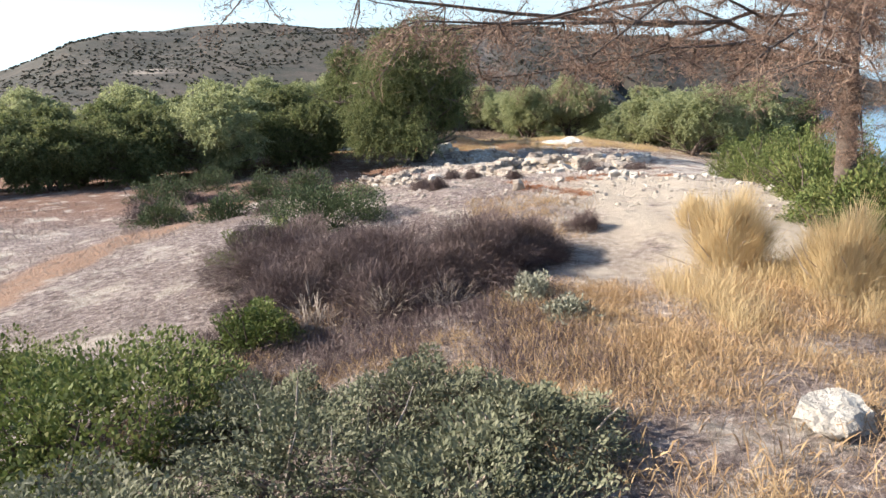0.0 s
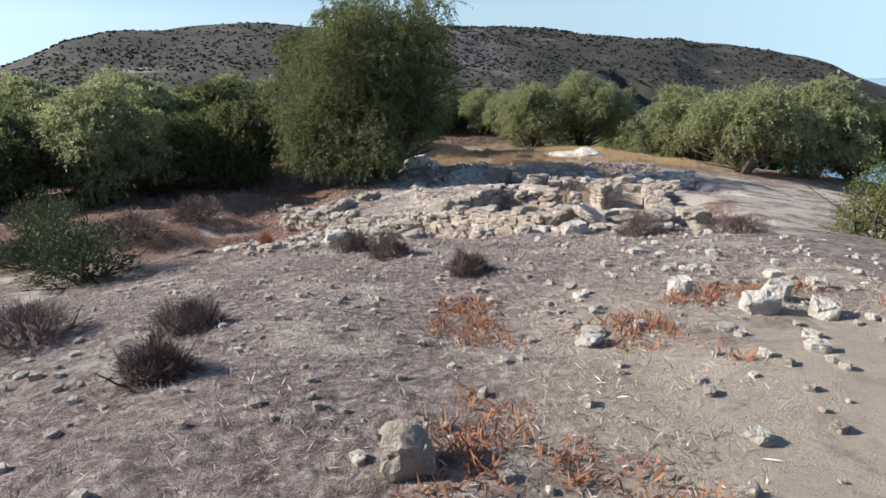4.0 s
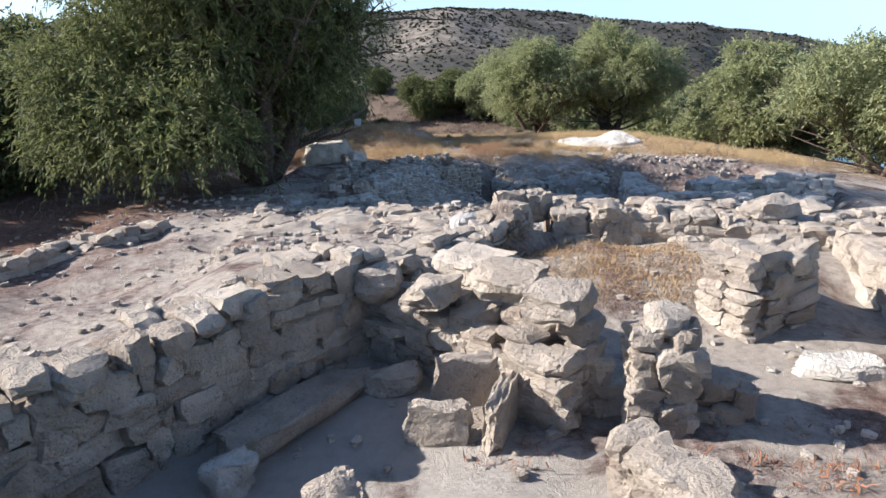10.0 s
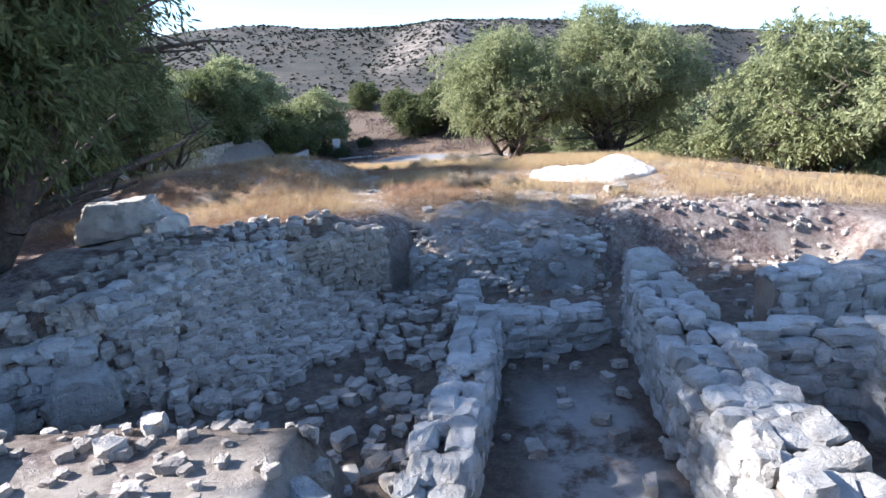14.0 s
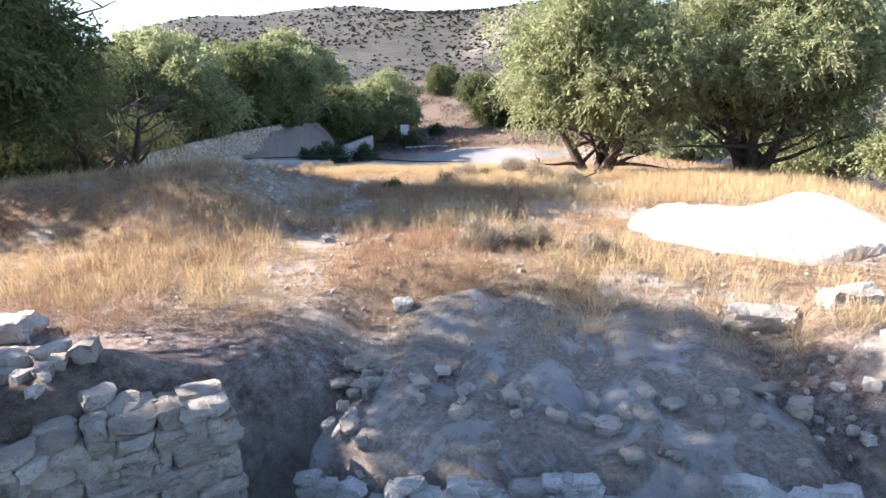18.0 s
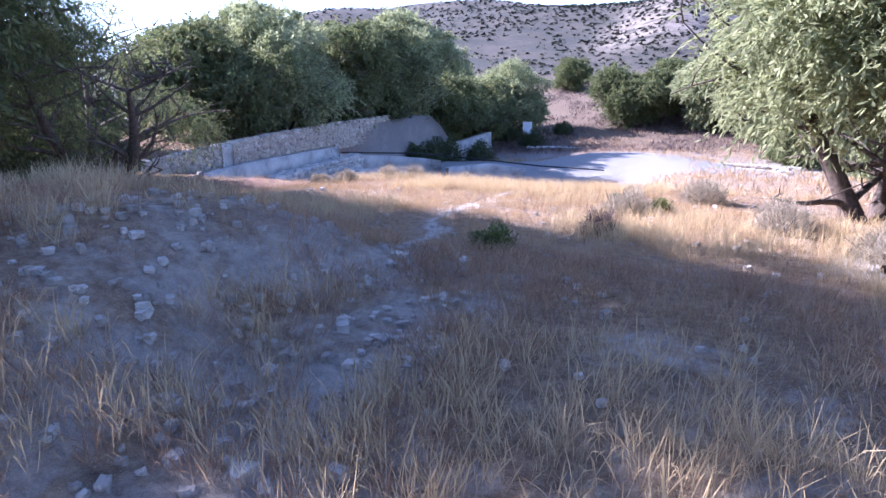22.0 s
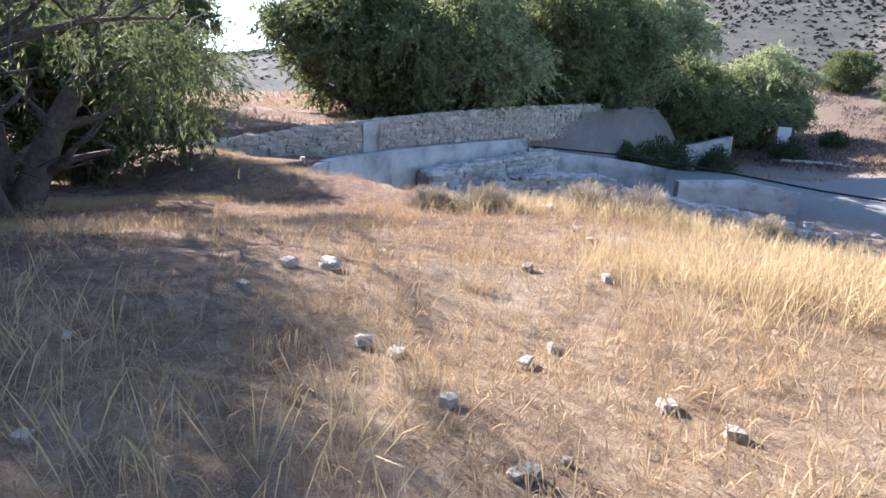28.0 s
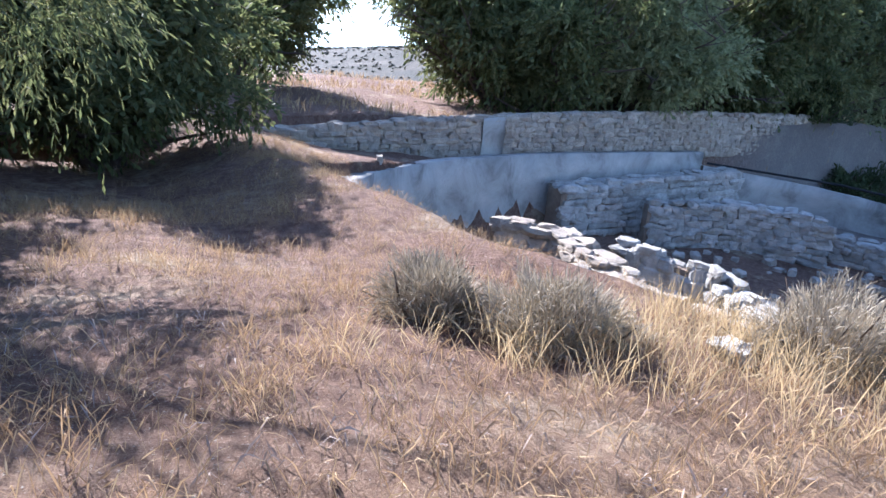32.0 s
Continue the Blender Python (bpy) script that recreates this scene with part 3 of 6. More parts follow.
STONES = {k: [stone_mesh(m, 100 * i + j, sq, ro, 2) for j in range(10)] for i, (k, m, sq, ro) in enumerate((("buff", M_STONE, 0.52, 0.14), ("grey", M_GREY, 0.5, 0.14), ("white", M_WHITE, 0.5, 0.13)))}
BOULDERS = {k: [stone_mesh(m, 500 + 50 * i + j, 0.58, 0.13, 7) for j in range(6)] for i, (k, m) in enumerate((("buff", M_STONE), ("grey", M_GREY), ("white", M_WHITE)))}
BRIGHT_ROUND = stone_mesh(M_GREY, 901, 0.05, 0.05, 3)


def polyline(points):
    pts = [Vector((p[0], p[1])) for p in points]
    lens = [(b_ - a).length for a, b_ in zip(pts, pts[1:])]
    return pts, lens, sum(lens)


def along(pts, lens, d):
    for a, b_, l in zip(pts, pts[1:], lens):
        if d <= l or b_ is pts[-1]:
            t = max(0.0, min(1.0, d / max(l, 1e-6)))
            way = (b_ - a).normalized()
            return a + (b_ - a) * t, way
        d -= l


def rubble_wall(points, top, foot, width=0.65, course=0.19, length=0.34, tone="buff", sides="both", label="low ruined wall of rough limestone rubble", ragged=0.10, seed=1, name="rubble_wall", batter=0.0, ends=False):
    """A dry-stone wall: a packed core, coursed face stones on one or both sides, and stones along the top.
    top and foot: one height, or one for each point of the line."""
    r = random.Random(seed)
    pts, lens, total = polyline(points)
    tops = top if isinstance(top, (list, tuple)) else [top] * len(pts)
    foots = foot if isinstance(foot, (list, tuple)) else [foot] * len(pts)
    marks = np.concatenate([[0], np.cumsum(lens)])
    zt = lambda d: float(np.interp(d, marks, tops))
    zf = lambda d: float(np.interp(d, marks, foots))
    home = new(name)
    home.location = (pts[0].x, pts[0].y, foots[0])
    base = Vector(home.location)
    tagged(home, label, "wall", group="ruined walls")
    # core
    vs, fs, steps = [], [], max(2, int(total / 0.3))
    for i in range(steps + 1):
        d = min(total * 0.999, max(0.001, total * i / steps))
        p, way = along(pts, lens, d)
        side = Vector((way.y, -way.x))
        sag = 0.05 * noise.noise(Vector((p.x * 2, p.y * 2, seed)))
        for s, z, k in ((-1, zf(d) - 0.25, 1), (-1, zt(d) - 0.13 + sag, 0), (1, zt(d) - 0.13 + sag, 0), (1, zf(d) - 0.25, 1)):
            q = p + side * s * (width / 2 - 0.10 + (batter if k else 0))
            vs.append(Vector((q.x, q.y, z)) - base)
        if i:
            o = 4 * (i - 1)
            fs += [(o + j, o + j + 1, o + j + 5, o + j + 4) for j in range(3)]
    n_ = len(vs)
    fs += [(3, 2, 1, 0), (n_ - 4, n_ - 3, n_ - 2, n_ - 1)]
    part("core", mesh_of("core", vs, fs, M_EARTHWALL), home, "packed earth and small stones")
    kinds = STONES[tone]

    def lay(p, way, z, sx, sy, sz, tip=0.0):
        m = Matrix.Translation(Vector((p.x, p.y, z)) - base) @ Matrix.Rotation(math.atan2(way.y, way.x) + r.uniform(-0.12, 0.12), 4, "Z") @ Matrix.Rotation(r.uniform(-0.1, 0.1), 4, "Y") @ Matrix.Rotation(tip + r.uniform(-0.1, 0.1) + math.pi * r.randrange(2), 4, "X") @ Matrix.Diagonal((sx, sy, sz, 1))
        part("stone", r.choice(kinds), home, m=m)

    chosen = {"both": (-1, 1), "right": (1,), "left": (-1,), "none": ()}[sides]
    for s in chosen:
        high = max(zt(0) - zf(0), zt(total) - zf(total))
        for row in range(max(1, int(round(high / course)))):
            d = r.uniform(0, length * 0.5)
            while d < total:
                ln = length * r.uniform(0.45, 1.35)
                mid_ = min(total * 0.999, d + ln / 2)
                z = zf(mid_) + course * (row + 0.45) + r.uniform(-0.02, 0.02)
                if z < zt(mid_) + r.uniform(-ragged, ragged) - course * 0.55:
                    p, way = along(pts, lens, mid_)
                    side = Vector((way.y, -way.x))
                    up = (z - zf(mid_)) / max(0.2, zt(mid_) - zf(mid_))
                    q = p + side * s * (width / 2 - 0.11 + batter * (1 - up) + r.uniform(-0.03, 0.03))
                    lay(q, way, z, ln * 1.08, r.uniform(0.20, 0.32), course * r.uniform(0.9, 1.5))
                d += ln
    if ends:
        # stones closing both ends
        for d in (0.02, total - 0.02):
            p, way = along(pts, lens, d)
            side = Vector((way.y, -way.x))
            p = p - way * 0.06 if d < total / 2 else p + way * 0.06
            for row in range(max(1, int(round((zt(d) - zf(d)) / course)))):
                for j in range(2):
                    lay(p + side * (j - 0.5) * width * 0.46, side, zf(d) + course * (row + 0.45), width * r.uniform(0.42, 0.58), r.uniform(0.18, 0.28), course * r.uniform(0.9, 1.35))
    d = 0.0
    while d < total:
        ln = length * r.uniform(0.7, 1.35)
        p, way = along(pts, lens, min(total * 0.999, d + ln / 2))
        side = Vector((way.y, -way.x))
        rows_ = max(1, int(round(width / 0.33)))
        for j in range(rows_):
            if r.random() < 0.92:
                q = p + side * ((j + 0.5) / rows_ - 0.5) * (width - 0.05) + side * r.uniform(-0.05, 0.05)
                lay(q, way, zt(min(total, d)) - 0.08 + r.uniform(-ragged, ragged) * 0.9, ln * r.uniform(0.8, 1.1), width / rows_ * r.uniform(0.85, 1.15), r.uniform(0.14, 0.24), r.uniform(-0.15, 0.15))
        d += ln
    return home


def boulder(x, y, size, tone="buff", z=None, turn=0.0, tip=0.0, label="weathered limestone block lying among the ruins", name="rock", seed=0, sink=0.3, group="loose blocks", top=None):
    sx, sy, sz = size
    ob = new(name, BOULDERS[tone][seed % len(BOULDERS[tone])])
    zz = (ground_z(x, y) if z is None else z) + sz * (0.5 - sink * 0.5) if top is None else top - sz * 0.42
    ob.matrix_world = Matrix.Translation((x, y, zz)) @ Matrix.Rotation(radians(turn), 4, "Z") @ Matrix.Rotation(radians(tip), 4, "X") @ Matrix.Diagonal((sx, sy, sz, 1))
    return tagged(ob, label, "rock", group=group)


def scatter_stones(name, label, spots, sizes, mat, seed):
    """Many small stones joined into one mesh."""
    src = [stone_mesh(mat, seed * 31 + k, 0.6, 0.16) for k in range(5)]
    data = []
    for me in src:
        co = np.empty(len(me.vertices) * 3)
        me.vertices.foreach_get("co", co)
        tri = np.empty(len(me.polygons) * 3, int)
        me.polygons.foreach_get("vertices", tri)
        data.append((co.reshape(-1, 3), tri.reshape(-1, 3)))
    g = np.random.default_rng(seed)
    V, F, o = [], [], 0
    for (x, y, z), s in zip(spots, sizes):
        co, tri = data[g.integers(5)]
        a = g.uniform(0, 6.3)
        q = co * np.array([s, s * g.uniform(0.6, 0.9), s * g.uniform(0.55, 0.95)])
        q = np.stack([q[:, 0] * math.cos(a) - q[:, 1] * math.sin(a), q[:, 0] * math.sin(a) + q[:, 1] * math.cos(a), q[:, 2]], 1) + [x, y, z + s * 0.16]
        V.append(q)
        F.append(tri + o)
        o += len(co)
    me = bpy.data.meshes.new(name)
    me.from_pydata(np.concatenate(V).tolist(), [], np.concatenate(F).tolist())
    me.materials.append(mat)
    ob = new(name, me)
    return tagged(ob, label, "stones", kind="stuff")


def tube(V, F, a, b_, ra, rb, sides=6):
    way = (b_ - a).normalized()
    side = way.orthogonal().normalized()
    up = way.cross(side)
    o = len(V)
    for p, r in ((a, ra), (b_, rb)):
        for k in range(sides):
            t = 2 * math.pi * k / sides
            V.append(p + (side * math.cos(t) + up * math.sin(t)) * r)
    F += [(o + k, o + (k + 1) % sides, o + sides + (k + 1) % sides, o + sides + k) for k in range(sides)]


def limb(V, F, r, start, way, length, radius, bend, steps=5, sides=6):
    """A tapering, wandering limb; returns the points along it."""
    out, p, w, rad = [start.copy()], start.copy(), way.normalized(), radius
    for i in range(steps):
        w = (w + Vector((r.uniform(-1, 1), r.uniform(-1, 1), r.uniform(-0.6, 0.6))) * bend).normalized()
        q = p + w * (length / steps)
        nr = radius * (1 - 0.8 * (i + 1) / steps)
        tube(V, F, p, q, rad, nr, sides)
        p, rad = q, nr
        out.append(p.copy())
    return out


def blades(base, way, length, width, droop, lean_seed):
    """Thin pointed leaves: arrays of feet, directions, lengths; returns vertices and triangles (two per blade, bent)."""
    g = np.random.default_rng(lean_seed)
    n = len(base)
    way = way / np.linalg.norm(way, axis=1, keepdims=True)
    side = np.cross(way, g.normal(size=(n, 3)))
    side /= np.linalg.norm(side, axis=1, keepdims=True) + 1e-9
    L, Wd = length[:, None], width[:, None]
    mid_ = base + way * L * 0.55
    tip = base + way * L + np.array([0, 0, -1.0]) * (droop[:, None] * L)
    V = np.stack([base, mid_ + side * Wd * 0.5, mid_ - side * Wd * 0.5, tip], 1).reshape(-1, 3)
    i = np.arange(n)[:, None] * 4
    F = np.concatenate([i + [0, 1, 2], i + [1, 3, 2]], 0)
    return V, F


def soft_mesh(name, V, F, mat):
    me = bpy.data.meshes.new(name)
    nv, nf = len(V), len(F)
    me.vertices.add(nv)
    me.vertices.foreach_set("co", np.asarray(V, np.float32).ravel())
    me.loops.add(nf * 3)
    me.loops.foreach_set("vertex_index", np.asarray(F, np.int32).ravel())
    me.polygons.add(nf)
    me.polygons.foreach_set("loop_start", np.arange(0, nf * 3, 3, dtype=np.int32))
    me.update()
    me.validate()
    me.materials.append(mat)
    return me


def tree(x, y, tall, wide, leaf, seed, label, trunks=3, sprays=900, per=16, low=0.25, weep=0.5, spray=0.55, leafw=0.04, leafl=0.16, lobes=34, name="tree", lean=(0, 0), z=None, bark=None, south=1.0, north=1.0, skirt=0, shift=(0, 0), extra=()):
    """A tamarisk-like tree: a forked trunk, wandering limbs and feathery sprays of small leaves hung round clumps along them."""
    r = random.Random(seed)
    g = np.random.default_rng(seed)
    home = new(name)
    home.location = (x, y, ground_z(x, y) - 0.1 if z is None else z)
    V, F, tips = [], [], []
    rad = 0.035 * tall * (1.2 if trunks == 1 else 0.9)
    for k in range(trunks):
        a = 2 * math.pi * (k + r.uniform(-0.25, 0.25)) / trunks
        out = Vector((math.cos(a), math.sin(a), 0))
        foot = out * rad * (0.9 if trunks > 1 else 0) - Vector((0, 0, 0.2))
        way = Vector((lean[0], lean[1], 1.0)) + out * r.uniform(0.25, 0.75) * (1 if trunks > 1 else 0.15)
        main = limb(V, F, r, foot, way, tall * r.uniform(0.5, 0.62), rad, 0.16, 6, 8)
        for i in range(1, len(main)):
            for j in range(2 + (i > 2)):
                a2 = r.uniform(0, 2 * math.pi)
                o2 = Vector((math.cos(a2), math.sin(a2), r.uniform(0.15, 1.0)))
                br = limb(V, F, r, main[i], o2 + out * 0.5, wide * r.uniform(0.35, 0.75), rad * 0.38 * (1.15 - i / 8), 0.28, 5, 5)
                tips += br[2:]
                for q in br[1:]:
                    if r.random() < 0.6:
                        tw = limb(V, F, r, q, Vector((r.uniform(-1, 1), r.uniform(-1, 1), r.uniform(-0.2, 0.9))), wide * r.uniform(0.12, 0.3), rad * 0.10, 0.35, 3, 4)
                        tips += tw[1:]
    part("trunk", mesh_of("trunk", V, F, bark or M_BARK, False), home, "dark forked trunk and limbs")
    T = np.array([tuple(p) for p in tips])
    # lobes of foliage over an uneven dome, each hung with drooping feathery strands
    c = np.array([lean[0] * tall * 0.5 + shift[0], lean[1] * tall * 0.5 + shift[1], tall * (0.5 + low * 0.35)])
    S = np.array([wide, wide, tall * (0.5 - low * 0.35)])
    lobes = int(lobes * 2.2)
    dirs = g.normal(size=(lobes, 3))
    dirs /= np.linalg.norm(dirs, axis=1, keepdims=True)
    at = c + dirs * S * g.uniform(0.38, 0.86, (lobes, 1))
    at[: lobes // 3] = T[g.integers(0, len(T), lobes // 3)] * 0.6 + at[: lobes // 3] * 0.4
    at[:, 1] = np.where(at[:, 1] > 0, at[:, 1] * south, at[:, 1] * north)
    size = wide * g.uniform(0.08, 0.22, lobes)
    if extra:
        more = np.array(extra)
        at, size, lobes = np.vstack([at, more[:, :3]]), np.concatenate([size, more[:, 3]]), lobes + len(more)
    if skirt:
        # low hanging clumps round the rim
        turn = g.uniform(math.pi * 0.95, math.pi * 1.5, skirt)
        low_ = np.column_stack([np.cos(turn) * wide * 0.78, np.sin(turn) * wide * 0.78, tall * g.uniform(0.12, 0.34, skirt)])
        at, size, lobes = np.vstack([at, low_]), np.concatenate([size, wide * g.uniform(0.2, 0.3, skirt)]), lobes + skirt
    weight = size ** 2 / np.sum(size ** 2)
    k = g.choice(lobes, sprays, p=weight)
    dd = g.normal(size=(sprays, 3)) + np.array([0, 0, 0.25])
    dd /= np.linalg.norm(dd, axis=1, keepdims=True)
    pick = at[k] + dd * (size[k] * g.uniform(0.6, 1.05, sprays))[:, None] * np.array([1.15, 1.15, 0.7])
    ok = pick[:, 2] > tall * low * 0.4 + 0.2
    pick, dd = pick[ok], dd[ok]
    n = len(pick)
    s_ = np.tile(np.linspace(0.05, 1.0, per), n)[:, None]
    hang = np.repeat(spray * g.uniform(0.35, 1.1, n), per)[:, None]
    way = np.repeat(dd * 0.8 + g.normal(size=(n, 3)) * 0.45, per, 0)
    lay = np.repeat(pick, per, 0) + way * s_ * hang + np.array([0, 0, -1.0]) * weep * hang * s_ ** 2 + g.normal(size=(n * per, 3)) * 0.05 * spray
    tang = way + np.array([0, 0, -2.0]) * weep * s_ + g.normal(size=(n * per, 3)) * 0.75
    V2, F2 = blades(lay, tang, leafl * g.uniform(0.6, 1.4, n * per), leafw * g.uniform(0.6, 1.4, n * per), np.zeros(n * per), seed)
    part("crown", soft_mesh("crown", V2, F2, leaf), home)
    tagged(home, label, "tree")
    return home


def bush(x, y, tall, wide, mat, seed, label, leaves=2600, leaf=(0.10, 0.025), name="bush", upright=0.6, twig=None, z=None, category="bush", group="", along_y=1.0, sink=0.05):
    """A rounded shrub: bundles of thin stems and an uneven shell of small leaves or twigs."""
    r = random.Random(seed)
    g = np.random.default_rng(seed)
    home = new(name)
    home.location = (x, y, (ground_z(x, y) if z is None else z) - sink)
    V, F = [], []
    for k in range(16):
        a, e = r.uniform(0, 6.28), r.uniform(0.25, 1.0)
        limb(V, F, r, Vector((r.uniform(-0.2, 0.2) * wide, r.uniform(-0.2, 0.2) * wide, 0)), Vector((math.cos(a) * (1 - e * 0.6), math.sin(a) * (1 - e * 0.6), e)), min(tall, wide) * r.uniform(0.6, 0.95), 0.012 + 0.012 * tall, 0.25, 4, 4)
    tagged(part("wood", mesh_of("wood", V, F, twig or M_BARK, False), home), kind="stuff")
    d = g.normal(size=(leaves, 3))
    d[:, 2] = np.abs(d[:, 2])
    d /= np.linalg.norm(d, axis=1, keepdims=True)
    lump = 0.78 + 0.34 * value_noise(d[:, 0] * 3 + 30, d[:, 1] * 3 + d[:, 2] * 4 + 30, 1.0, seed)
    p = d * (lump * g.uniform(0.35, 1.0, leaves) ** 0.5)[:, None] * np.array([wide / 2, wide / 2 * along_y, tall])
    way = d * 0.8 + g.normal(size=(leaves, 3)) * 0.6 + np.array([0, 0, upright])
    V2, F2 = blades(p, way, leaf[0] * g.uniform(0.5, 1.5, leaves), leaf[1] * g.uniform(0.6, 1.5, leaves), g.uniform(0, 0.25, leaves), seed)
    part("foliage", soft_mesh("foliage", V2, F2, mat), home)
    tagged(home, label, category, group=group)
    return home


def grass(name, label, mat, feet, tall, seed, per=9, wide=0.012, splay=0.35, clump=0.07, droop=0.25):
    """Dry grass: clumps of bent blades on the given feet (n x 2), joined into one mesh."""
    g = np.random.default_rng(seed)
    n = len(feet)
    f = np.repeat(feet, per, 0) + g.normal(size=(n * per, 2)) * clump
    z = height(f[:, 0], f[:, 1]) - 0.02
    base = np.column_stack([f, z])
    way = np.column_stack([g.normal(size=(n * per, 2)) * splay, np.ones(n * per)])
    t = np.repeat(np.broadcast_to(tall, n), per) * g.uniform(0.45, 1.25, n * per)
    V, F = blades(base, way, t, wide * g.uniform(0.6, 1.6, n * per), droop * g.uniform(0, 1.4, n * per), seed)
    ob = new(name, soft_mesh(name, V, F, mat))
    return tagged(ob, label, "grass", kind="stuff")


def strew(n, x0, x1, y0, y1, seed, keep=None):
    g = np.random.default_rng(seed)
    p = np.column_stack([g.uniform(x0, x1, n), g.uniform(y0, y1, n)])
    return p if keep is None else p[keep(p[:, 0], p[:, 1], g)]

hill_scrub()

# ---- trees ----
# extra: high southern clumps added above the view to cast shade on the bulwark
tree(-2.4, 54.2, 12.0, 6.4, M_LEAF, 5, "large weeping tamarisk tree with a wide dark green crown", 4, 15000, 18, 0.2, 0.75, 0.8, 0.05, 0.2, 60, z=-5.0, south=0.32, north=1.15, skirt=18,
     extra=((-0.6, 3.4, 6.2, 1.5), (0.8, 4.2, 5.6, 1.4), (-1.5, 4.8, 7.0, 1.5), (-3.0, 4.2, 8.0, 1.6), (1.8, 3.2, 5.2, 1.2)))
tree(9.8, 74.2, 6.8, 4.2, M_LEAF2, 11, "grey-green tamarisk tree with low spreading limbs", 4, 8000, 18, 0.26, 0.4, 0.6, 0.042, 0.17, 44)
tree(15.0, 75.0, 7.2, 4.9, M_LEAF2, 12, "grey-green tamarisk tree with low spreading limbs", 4, 9000, 18, 0.26, 0.4, 0.6, 0.042, 0.17, 48)
tree(24.0, 60.5, 7.2, 5.2, M_LEAF2, 13, "grey-green tamarisk tree at the slope to the sea", 3, 4600, 15, 0.14, 0.45, 0.6, 0.07, 0.2, 48)
tree(-8.6, 73.3, 8.0, 3.2, M_LEAF, 14, "tamarisk tree with bare dark limbs beside the dry meadow", 5, 5600, 20, 0.3, 0.75, 0.65, 0.018, 0.11, 30, lean=(0.05, -0.12), south=0.15, z=-6.7, shift=(0.2, -2.5),
     extra=((1.1, 2.2, 1.9, 0.65), (0.3, 2.5, 2.1, 0.7), (0.7, 1.6, 2.6, 0.7)))
# added mostly out of view, sized so that its shadow covers the meadow
tree(-8.8, 66.7, 11.4, 5.3, M_LEAF, 15, "green tamarisk tree shading the dry meadow", 3, 9500, 16, 0.04, 0.5, 0.65, 0.07, 0.2, 44)
master = [
    tree(-14.5, 60.5, 8.0, 4.8, M_LEAF, 21, "green tamarisk tree in the valley grove", 3, 6500, 14, 0.06, 0.5, 0.7, 0.09, 0.24, 40),
    tree(-20.5, 57.0, 8.6, 5.2, M_LEAF2, 22, "grey-green tamarisk tree in the valley grove", 3, 6500, 14, 0.06, 0.5, 0.7, 0.09, 0.24, 40),
    tree(-26.0, 53.0, 7.4, 5.0, M_LEAF, 23, "green tamarisk tree in the valley grove", 2, 6500, 14, 0.05, 0.5, 0.7, 0.09, 0.24, 40),
]
spots = [(-31, 62, 1, 1.0), (-17, 72, 0, 1.0), (-13, 54, 2, 0.85), (-18, 49, 1, 0.85), (-23, 46, 0, 0.8), (-28, 43, 2, 0.8), (-34, 40, 1, 0.8), (-42, 38, 0, 0.8), (-24, 68, 2, 1.1), (-38, 58, 0, 0.9), (-44, 66, 1, 1.0), (-30, 50, 2, 0.8), (-37, 47, 0, 0.85), (-45, 45, 1, 0.9), (-52, 52, 2, 1.0),
         (-15.8, 77.0, 0, 0.75), (-22.0, 93, 0, 1.1), (-21.5, 98.5, 1, 1.15), (-21.5, 104.5, 2, 1.25), (-21.8, 111, 0, 1.25), (-21.0, 118, 1, 1.3), (-21.5, 126, 2, 1.35), (-25, 134, 2, 1.4), (-27, 99, 2, 1.3), (-28, 115, 0, 1.3), (-31, 108, 1, 1.3), (-33, 122, 0, 1.3), (-20, 138, 0, 1.3), (-18, 147, 1, 1.3), (-29.0, 83, 2, 1.0), (-34, 79, 0, 1.05),
         (-1.5, 152, 2, 1.3), (4, 158, 0, 1.2), (9, 150, 1, 1.3), (14, 144, 1, 1.2), (32, 72, 1, 0.85), (23.5, 72, 1, 0.85), (28, 78, 1, 0.9), (30.5, 62.5, 1, 0.95), (36, 66, 0, 0.9), (27, 84, 1, 0.95), (36, 88, 1, 0.9), (25, 98, 1, 0.95), (20, 112, 1, 1.0), (17, 132, 0, 1.0),
         (-40, 150, 0, 1.1), (-48, 140, 2, 1.0), (-36, 170, 1, 1.0), (-15, 178, 0, 0.9)]
for n_, (x, y, k, s) in enumerate(spots):
    t = copy_thing(master[k], pose(x, y, ground_z(x, y) - (0.1 if y < 90 else 0.7), 0, 0, 70 * n_))
    t.scale = (s, s, s)

